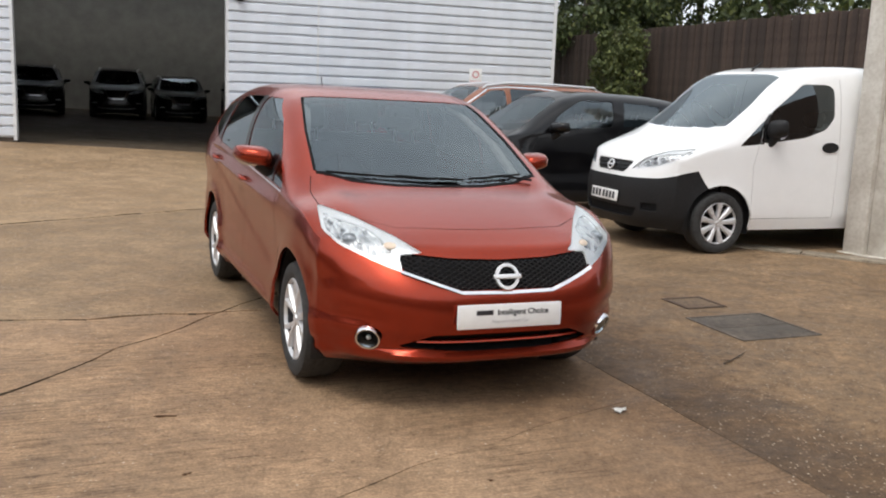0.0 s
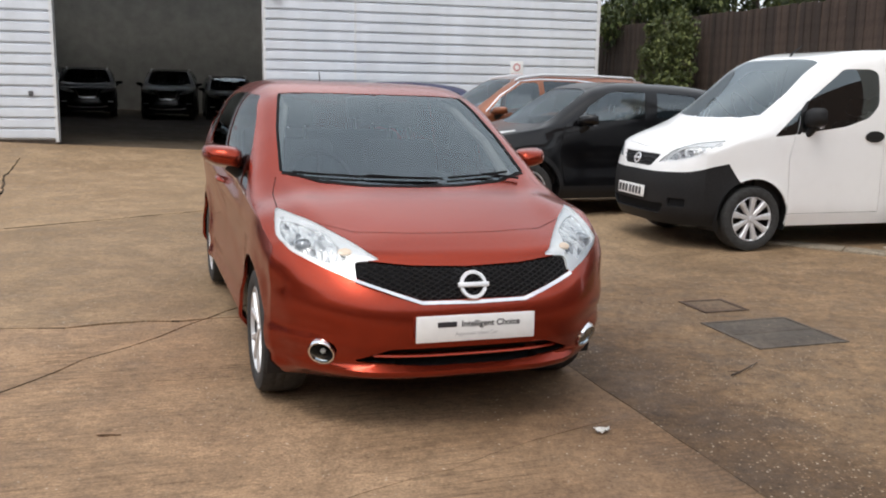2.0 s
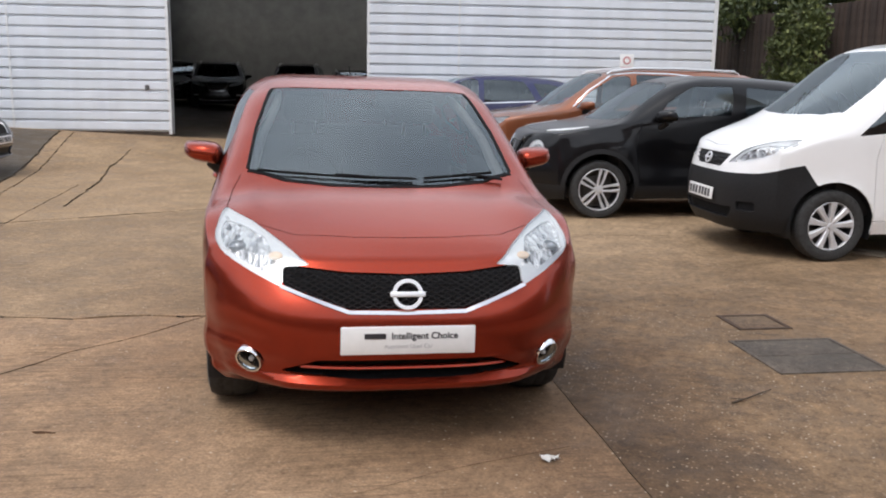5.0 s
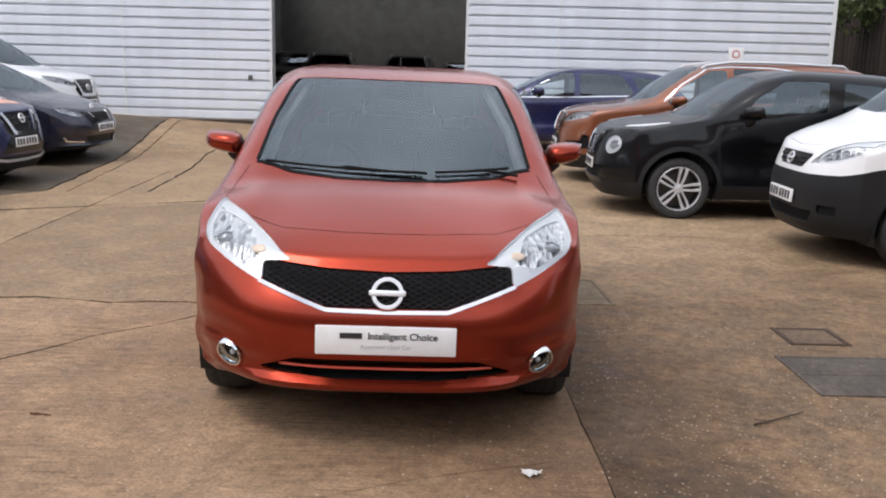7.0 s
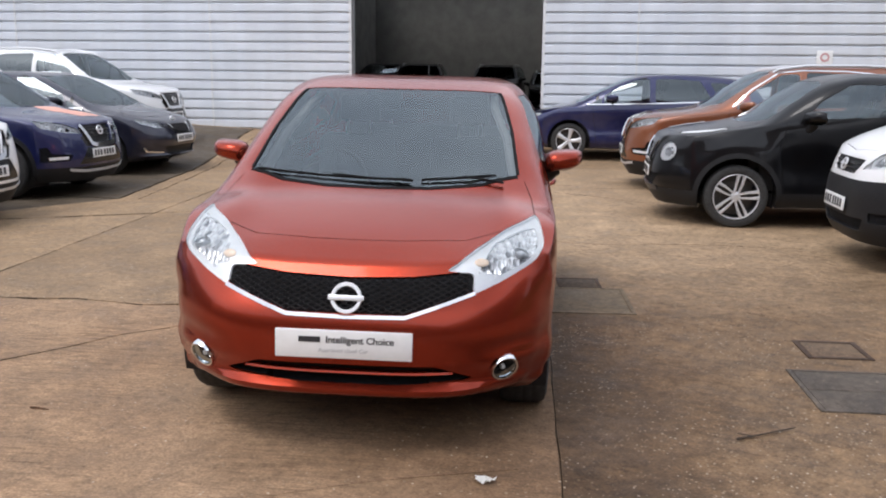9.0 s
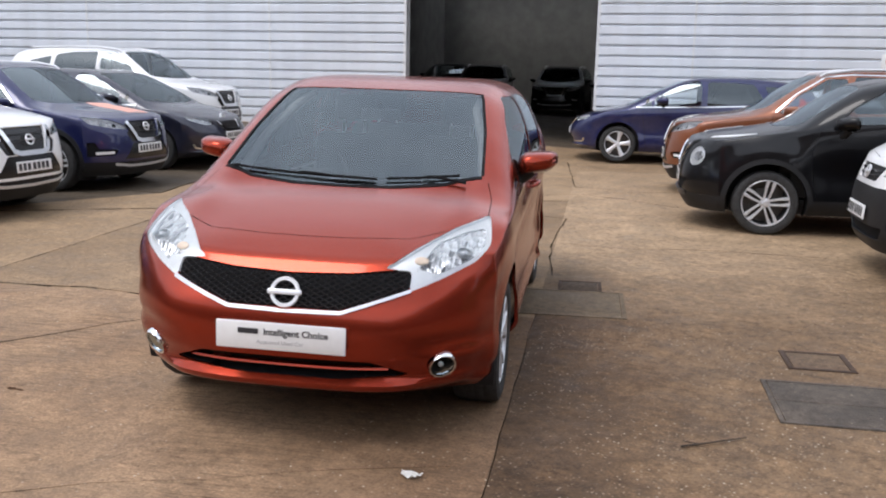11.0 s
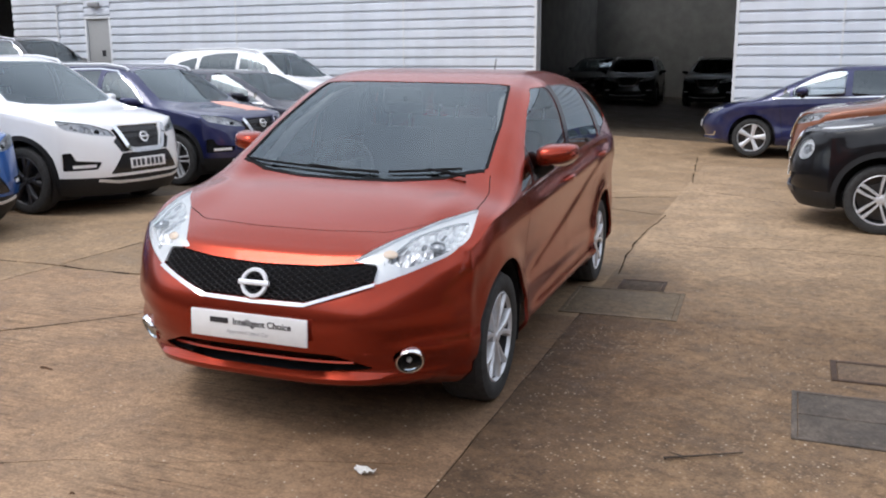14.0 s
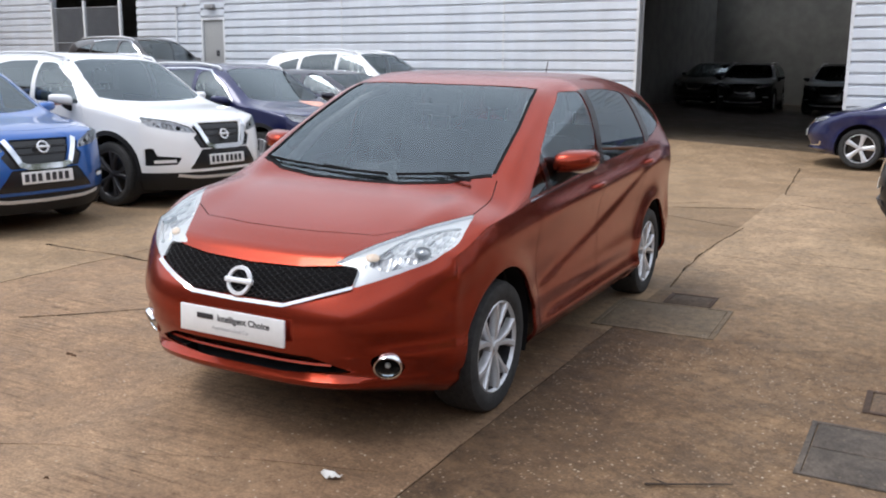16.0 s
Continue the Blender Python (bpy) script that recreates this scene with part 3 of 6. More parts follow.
def build_car(name, label, P, mat, m, group="", hero=False):
    """A whole car; P holds its lines and the outlines of its lamps, windows and openings."""
    car = thing(name, label, P.get("category", "car"), m, group)
    bm = shell(P, *((110, 60, 46) if hero else (60, 36, 16)))
    from_bm = bm.copy()
    from_bm.normal_update()
    tree = BVHTree.FromBMesh(from_bm)
    from_bm.free()
    front = lambda f: f.normal.x < -0.08 and f.calc_center_median().x < P["front_reach"]
    top = lambda f: f.normal.z > 0.12 and f.calc_center_median().z > P["belt"] - 0.12
    # wheel openings
    for hx in P["hubs"]:
        for s in (1, -1):
            ar = P["radius"] + P.get("arch", 0.045)
            faces = carve(bm, [(hx + ar, 0.0)] + [(hx + ar * math.cos(math.pi * k / 24), P["radius"] + 0.01 + ar * math.sin(math.pi * k / 24)) for k in range(25)] + [(hx - ar, 0.0)], (0, 2), lambda f, s=s: f.calc_center_median().y * s > 0.3 and f.normal.y * s > -0.2)
            take(bm, faces, 0, 0.018).free()
            liner = bmesh.new()
            prof = [(ar + 0.004, s * (P["width"][3][1] - 0.022)), (ar + 0.02, s * 0.5), (0.05, s * 0.48)]
            lathe(liner, prof, 36)
            bmesh.ops.transform(liner, matrix=Matrix.Translation((hx, 0, P["radius"] + 0.01)), verts=liner.verts[:])
            bmesh.ops.delete(liner, geom=[v for v in liner.verts if v.co.z < 0.14], context="VERTS")
            part("wheel_arch_liner", liner, M_PLASTIC, car)
    # glass
    scr = P["screen"] + [(x, -y) for x, y in reversed(P["screen"])]
    glassf = carve(bm, scr, (0, 1), top)
    g = take(bm, glassf, -0.004, 0.02)
    even_normals(part("windscreen", g, M_GLASS, car), 2)
    for w in P["side_windows"]:
        for s in (1, -1):
            faces = carve(bm, rounded(w[0], w[1]), (0, 2), SIDE[s])
            even_normals(part("side_window", take(bm, faces, -0.004, 0.018), w[2] if len(w) > 2 else M_GLASS, car), 1)
    for poly, mt, nm in P.get("pillars", []):
        for s in (1, -1):
            faces = carve(bm, poly, (0, 2), SIDE[s])
            part(nm, take(bm, faces, 0.0008), mt, car)
    # lamps, grille and openings in the front
    for s in (1, -1):
        poly = rounded(P["lamp"], 0.02)
        if s < 0:
            poly = flip(poly)[::-1]
        faces = carve(bm, poly, (1, 2), front)
        bm.normal_update()
        inner = lift(bm, faces, -0.016)
        lens = take(bm, faces, 0.0)
        lamp = part("headlamp", lens, M_LENS, car, "clear headlamp lens")
        if "well" in P:
            inner.normal_update()
            wp = rounded(P["well"], 0.02)
            wf = carve(inner, wp if s > 0 else flip(wp)[::-1], (1, 2), lambda f: True)
            part("lamp_well", take(inner, wf, -0.01, 0.01), M_LAMPWELL, lamp)
        inner.normal_update()
        rim = [e for e in inner.edges if len(e.link_faces) == 1]
        way = {tuple(v.co): v.normal.copy() for e in rim for v in e.verts}
        for v in bmesh.ops.extrude_edge_only(inner, edges=rim)["geom"]:
            if isinstance(v, bmesh.types.BMVert):
                v.co += way[tuple(v.co)] * 0.0145
        part("reflector", inner, P.get("reflector", M_REFLECT), lamp)
        for (y, z, r, mt) in P["bulbs"]:
            co, no = ray_to(tree, (-1, s * y, z), (1, 0, 0))
            if co is None:
                continue
            b = bmesh.new()
            q = no.to_track_quat("Y", "Z").to_matrix().to_4x4()
            if mt == "bowl":
                lathe(b, [(r, -0.024), (r * 0.98, -0.008), (r * 0.86, -0.008), (r * 0.75, -0.017), (r * 0.45, -0.02), (r * 0.4, -0.012), (r * 0.2, -0.007), (0.001, -0.006)], 24)
                part("lamp_bowl", b, M_LAMPDARK, lamp, "", Matrix.Translation(co) @ q)
            elif mt == "lens":
                lathe(b, [(0.001, -0.008), (r * 0.6, -0.014), (r, -0.03), (r * 1.15, -0.032), (r * 1.2, -0.045)], 24)
                part("lamp_projector", b, M_GLOSSBLK, lamp, "", Matrix.Translation(co) @ q)
            else:
                bmesh.ops.create_uvsphere(b, u_segments=14, v_segments=10, radius=1)
                bmesh.ops.transform(b, matrix=Matrix.Diagonal((r * 1.3, 0.008, r * 0.8, 1)), verts=b.verts[:])
                part("indicator", b, M_AMBER, lamp, "amber indicator", Matrix.Translation(co - no * 0.014) @ q)
    for (nm, poly, mt, depth, rr) in P["openings"]:
        poly = rounded(poly, rr)
        sides = [poly] if min(p[0] for p in poly) < 0 else [poly, flip(poly)[::-1]]
        for pl in sides:
            faces = carve(bm, pl, (1, 2), front)
            deep = depth > 0.025
            o = take(bm, faces, -depth, 0.012 if deep else depth + 0.004)
            if deep:
                o.normal_update()
                rim = [e for e in o.edges if len(e.link_faces) == 1]
                way = {tuple(v.co): v.normal.copy() for e in rim for v in e.verts}
                for v in bmesh.ops.extrude_edge_only(o, edges=rim)["geom"]:
                    if isinstance(v, bmesh.types.BMVert):
                        v.co += way[tuple(v.co)] * (depth - 0.008)
            part(nm, o, mt, car)
    if "mesh" in P:
        part("grille_mesh", lattice(tree, rounded(P["mesh"][0], 0.01), *P["mesh"][1:]), M_MESH, car, "black diamond grille mesh")
    for (nm, line, width, proud, mt, view) in P["strips"]:
        for s in ((1,) if view in ("front", "top") else (1, -1)):
            vw = view if view in ("front", "top") else ("right" if s > 0 else "left")
            b = ribbon(tree, line, width, proud, vw)
            if len(b.faces):
                part(nm, b, mt, car)
        if view in ("front", "top") and line[0][0] * line[-1][0] > 0 and view == "front":
            part(nm, ribbon(tree, flip(line), width, proud, "front"), mt, car)
    # shut lines, sunk into the skin
    for line in P["seams_side"]:
        for s in (1, -1):
            faces = carve(bm, strip(dense(line, 0.12), 0.0028), (0, 2), SIDE[s])
            part("panel_gap", take(bm, faces, -0.008, 0.008), M_PLASTIC, car)
    for line in P["seams_top"]:
        faces = carve(bm, strip(dense(line, 0.1), 0.0022), (0, 1), lambda f: f.normal.z > 0.1 and f.calc_center_median().x < P["cowl"] + 0.3)
        part("panel_gap", take(bm, faces, -0.008, 0.008), M_PLASTIC, car)
    # lower cladding
    if "cladding" in P:
        zc = P["cladding"]
        low = [f for f in bm.faces if f.calc_center_median().z < zc]
        for f in bm.faces:
            f.material_index = 0
        ex = bmesh.ops.bisect_plane(bm, geom=bm.verts[:] + bm.edges[:] + bm.faces[:], dist=1e-6, plane_co=(0, 0, zc), plane_no=(0, 0, 1))
        low = [f for f in bm.faces if f.calc_center_median().z < zc]
        part("lower_cladding", take(bm, low, 0.004), M_PLASTIC, car)
    if "sidetrim" in P:
        faces = carve(bm, P["sidetrim"], (0, 2), lambda f: f.calc_center_median().x < P["hubs"][0])
        part("bumper_trim", take(bm, faces, 0.003), M_PLASTIC, car, "unpainted black bumper")
    if "fronttrim" in P:
        faces = carve(bm, P["fronttrim"], (1, 2), front)
        part("bumper_trim", take(bm, faces, 0.003), M_PLASTIC, car)
    body = part("body", bm, mat, car, "", None, True, 55)
    # underside
    b = bmesh.new()
    L = P["tail"]
    box(b, 0.5, -P["inner"] + 0.06, P["bottom"][1] - 0.02, L - 0.3, P["inner"] - 0.06, P["bottom"][1] + 0.14, 0.03)
    box(b, 0.3, -0.5, P["bottom"][0] - 0.015, 0.55, 0.5, P["bottom"][0] + 0.1, 0.03)
    for hx in P["hubs"]:
        tube(b, [(hx, -0.6, P["radius"]), (hx, 0.6, P["radius"])], 0.04)
    part("underbody", b, M_PLASTIC, car)
    for hx in P["hubs"]:
        for s in (1, -1):
            wheel(car, hx, s * (P["track"] / 2), P["radius"], P["wheel"], s > 0)
    cabin(car, P, hero)
    x, y, z = P["mirror"]
    for s in (1, -1):
        door_mirror(car, x, s * y, z, s, P.get("mirror_size", (0.1, 0.115, 0.075)), P.get("mirror_mat", mat))
    for wide in P.get("archtrim", ()):
        for hx in P["hubs"]:
            for s in (1, -1):
                ar = P["radius"] + P["arch"] + wide / 2
                b = ribbon(tree, [(hx + ar * math.cos(a), P["radius"] + 0.01 + ar * math.sin(a)) for a in np.linspace(-0.15, math.pi + 0.15, 30)], wide, 0.008, "right" if s > 0 else "left")
                part("arch_trim", b, M_PLASTIC, car, "black plastic arch trim")
    for (pts, r) in P.get("rails", []):
        for s in (1, -1):
            b = bmesh.new()
            line = []
            for (x, y) in pts:
                co, no = ray_to(tree, (x, s * y, 4), (0, 0, -1))
                line.append(co + Vector((0, 0, 0.035)))
            line = [line[0] - Vector((0.06, 0, 0.045))] + line + [line[-1] + Vector((0.06, 0, -0.045))]
            tube(b, line, r)
            part("roof_rail", b, M_ALLOY, car)
    return car, tree


ALLOY_TEN = dict(rim=0.7, spokes=5, width=0.03, twin=0.3, mat=M_ALLOY)
ALLOY_FIVE = dict(rim=0.73, spokes=5, width=0.03, twin=0.26, parallel=True, mat=M_ALLOY)
STEEL_TRIM = dict(rim=0.68, spokes=9, width=0.055, mat=M_ALLOY)
ALLOY_DARK = dict(rim=0.72, spokes=5, width=0.05, twin=0.22, mat=M_DARKALLOY)
ALLOY_WIDE = dict(rim=0.72, spokes=5, width=0.075, mat=M_ALLOY)


def note_sculpt(px, py, pz, m):
    """Creases and swellings of the hatchback's flanks and bumper corners."""
    side = 1 if py > 0 else -1
    wall = min(1, max(0, (abs(m.y) - 0.35) / 0.4))
    out = 0.0
    for hx in (0.84, 3.405):
        rr = math.hypot(px - hx, pz - 0.318) - 0.366
        out += 0.02 * math.exp(-(max(0, rr) / 0.075) ** 2) if rr > -0.2 else 0.02
    fade = min(1, max(0, (px - 1.15) / 0.35)) * min(1, max(0, (3.75 - px) / 0.3))
    d = pz - (0.46 + 0.115 * (px - 1.2) + 0.055 * (px - 1.2) ** 2)      # rising crease across the doors
    lean = min(1, max(0, d / 0.08))
    out -= fade * 0.016 * math.exp(-max(0, d) / 0.16) * lean * lean * (3 - 2 * lean)
    d = pz - (0.855 + 0.045 * (px - 1.2))                                # shoulder crease
    out += fade * 0.012 * math.exp(-(d / 0.05) ** 2)
    d = pz - 0.29                                                        # sill
    out += fade * (0.012 * math.exp(-(d / 0.03) ** 2) - 0.014 * math.exp(-((d - 0.09) / 0.05) ** 2))
    py += side * out * wall
    if px < 0.62:
        lead = min(1, max(0, (0.62 - px) / 0.25))
        corner = math.exp(-((abs(py) - 0.7) / 0.16) ** 2)
        back = 0.018 * math.exp(-((pz - 0.475) / 0.042) ** 2) - 0.013 * math.exp(-((pz - 0.41) / 0.036) ** 2)
        px += lead * corner * back * max(0.25, -m.x)
        py -= side * lead * corner * back * 0.6 * abs(m.y)
        ends = min(1, max(0, (abs(py) - 0.48) / 0.14))                   # the chin lip dies out before the corners
        px += 0.034 * ends * math.exp(-((pz - 0.29) / 0.032) ** 2) * abs(m.x)
        py -= side * 0.02 * ends * math.exp(-((pz - 0.29) / 0.032) ** 2) * abs(m.y)
    return px, py, pz


HATCHBACK = dict(
    nose=0.165, bow=0.26, bowpow=3.8, tail=4.08, rbow=0.13,
    top=[(0.1, 0.765), (0.165, 0.79), (0.33, 0.855), (0.7, 0.957), (0.9, 0.998), (1.02, 1.048), (1.45, 1.275), (1.88, 1.462), (2.2, 1.52), (2.7, 1.53), (3.35, 1.485), (3.75, 1.41), (3.95, 1.2), (4.08, 1.0)],
    shoulder=[(0.1, 0.76), (0.42, 0.8), (0.67, 0.895), (1.0, 0.922), (2.1, 0.985), (3.3, 1.05), (4.1, 1.0)],
    width=[(0.1, 0.755), (0.42, 0.808), (0.56, 0.832), (0.8, 0.846), (1.4, 0.845), (2.4, 0.848), (3.4, 0.852), (3.85, 0.83), (4.1, 0.76)],
    square=[(0, 3.2), (0.82, 3.4), (1.03, 6.5), (1.24, 10), (1.9, 9), (3.6, 8), (4.1, 5)], round=[(0, 1.7), (0.9, 1.7), (1.3, 1.3), (4.1, 1.35)],
    front=[(0, 0), (0.16, 0.085), (0.31, 0.14), (0.42, 0.158), (0.5, 0.163), (0.64, 0.148), (0.75, 0.122), (0.805, 0.116), (0.85, 0.15), (0.89, 0.14), (0.95, 0.055), (1, -0.03)],
    side=[(0, 0), (0.14, 0.012), (0.34, -0.006), (0.55, -0.012), (0.72, 0.003), (0.86, 0.006), (1, -0.06)],
    ridge=0.012, taper=curve([(0, 0), (2.0, 0), (2.9, 0.035), (3.4, 0.075), (4.1, 0.14)]), tuck=0.095, tuck_from=0.3, dents=[(0.52, 0.56, 0.18, -0.014), (0.6, 0.385, 0.08, 0.008)], sculpt=note_sculpt, rear=[(0, 0), (0.4, 0.03), (0.6, 0.06), (1, 0.0)],
    bottom=(0.215, 0.2, 0.26), hubs=(0.84, 3.405), radius=0.308, arch=0.058, flare=0.0, track=1.45, wheel=ALLOY_TEN,
    cowl=0.98, belt=0.98, sillz=0.28, inner=0.72, cabin_end=3.85, front_reach=0.98,
    screen=[(0.925, 0.0), (0.935, 0.25), (0.97, 0.47), (1.03, 0.63), (1.09, 0.672), (1.45, 0.636), (1.8, 0.575), (1.862, 0.565), (1.868, 0.3), (1.868, 0.0)],
    side_windows=[([(1.12, 0.957), (1.36, 0.976), (1.36, 1.11)], 0.012, M_TINT), ([(1.405, 0.98), (2.14, 1.03), (2.14, 1.44), (1.92, 1.435), (1.66, 1.312), (1.405, 1.15)], 0.035),
                  ([(2.23, 1.035), (3.13, 1.09), (3.06, 1.22), (2.94, 1.418), (2.6, 1.445), (2.23, 1.445)], 0.05, M_TINT), ([(3.23, 1.115), (3.66, 1.2), (3.58, 1.33), (3.36, 1.38), (3.1, 1.39)], 0.04, M_TINT)],
    lamp=[(0.385, 0.772), (0.5, 0.765), (0.5, 0.69), (0.62, 0.735), (0.745, 0.79), (0.79, 0.84), (0.775, 0.9), (0.755, 0.935), (0.63, 0.9), (0.49, 0.835)],
    bulbs=[(0.69, 0.832, 0.034, "bowl"), (0.53, 0.806, 0.024, "amber")],
    well=[(0.515, 0.768), (0.6, 0.747), (0.73, 0.797), (0.767, 0.84), (0.752, 0.89), (0.68, 0.882), (0.57, 0.848)],
    openings=[("grille", [(-0.475, 0.772), (-0.25, 0.75), (0, 0.742), (0.25, 0.75), (0.475, 0.772), (0.505, 0.765), (0.5, 0.7), (0.235, 0.615), (-0.235, 0.615), (-0.5, 0.7), (-0.505, 0.765)], M_COWL, 0.012, 0.012),
              ("lower_intake", [(-0.36, 0.405), (0.36, 0.405), (0.51, 0.345), (0.47, 0.336), (0.2, 0.321), (-0.2, 0.321), (-0.47, 0.336), (-0.51, 0.345)], M_COWL, 0.07, 0.016), ("fog_recess", [(0.63 + 0.054 * math.cos(math.pi * k / 8), 0.376 + 0.054 * math.sin(math.pi * k / 8)) for k in range(16)], M_COWL, 0.04, 0.004)],
    strips=[("chrome_strip", [(-0.505, 0.693), (-0.237, 0.606), (0, 0.602), (0.237, 0.606), (0.505, 0.693)], 0.015, (0.002, 0.012), M_CHROME, "front"), ("intake_bar", [(-0.43, 0.368), (-0.2, 0.364), (0, 0.363), (0.2, 0.364), (0.43, 0.368)], 0.014, (-0.024, -0.008), M_RED, "front"),
            ("cowl_panel", [(1.07, -0.665), (0.975, -0.49), (0.925, -0.25), (0.915, 0.0), (0.925, 0.25), (0.975, 0.49), (1.07, 0.665)], 0.02, 0.003, M_COWL, "top"), ("screen_seal", [(1.09, 0.668), (1.45, 0.631), (1.8, 0.57), (1.85, 0.556)], 0.015, 0.002, M_COWL, "top"), ("screen_seal", [(1.09, -0.668), (1.45, -0.631), (1.8, -0.57), (1.85, -0.556)], 0.015, 0.002, M_COWL, "top"),
            ("window_strip", [(1.12, 0.946), (1.38, 0.965), (2.1, 1.015)], 0.008, 0.004, M_CHROME, "side")],
    seams_side=[[(1.3, 0.26), (1.27, 0.5), (1.24, 0.75), (1.22, 0.945)], [(2.2, 0.24), (2.2, 1.02), (2.19, 1.02)], [(2.92, 0.45), (3.0, 0.72), (3.12, 0.9), (3.16, 1.07)], [(1.3, 0.255), (2.92, 0.265)]],
    seams_top=[[(0.66, -0.745), (0.5, -0.63), (0.37, -0.45), (0.335, -0.2), (0.33, 0.0), (0.335, 0.2), (0.37, 0.45), (0.5, 0.63), (0.66, 0.745)], [(0.68, 0.748), (0.92, 0.735), (1.05, 0.7)], [(0.68, -0.748), (0.92, -0.735), (1.05, -0.7)]],
    mirror=(1.56, 0.81, 1.1), mirror_size=(0.13, 0.105, 0.075), fronttrim=[(-0.7, 0.1), (0.7, 0.1), (0.6, 0.218), (0.3, 0.222), (-0.3, 0.222), (-0.6, 0.218)],
    pillars=[([(2.13, 1.03), (2.24, 1.035), (2.24, 1.45), (2.13, 1.44)], M_GLOSSBLK, "door_pillar_trim"), ([(3.12, 1.09), (3.24, 1.115), (3.09, 1.395), (2.93, 1.42)], M_GLOSSBLK, "rear_pillar_trim"),
             ([(1.356, 0.976), (1.409, 0.98), (1.409, 1.155), (1.356, 1.108)], M_GLOSSBLK, "quarter_trim"), ([(3.84, 0.86), (4.02, 0.88), (3.99, 1.14), (3.9, 1.2)], M_TAILRED, "tail_lamp")],
    mesh=([(-0.47, 0.765), (-0.25, 0.745), (0, 0.737), (0.25, 0.745), (0.47, 0.765), (0.495, 0.76), (0.49, 0.703), (0.233, 0.62), (-0.233, 0.62), (-0.49, 0.703), (-0.495, 0.76)], 0.0215, 0.0098, 0.0032, 0.006))

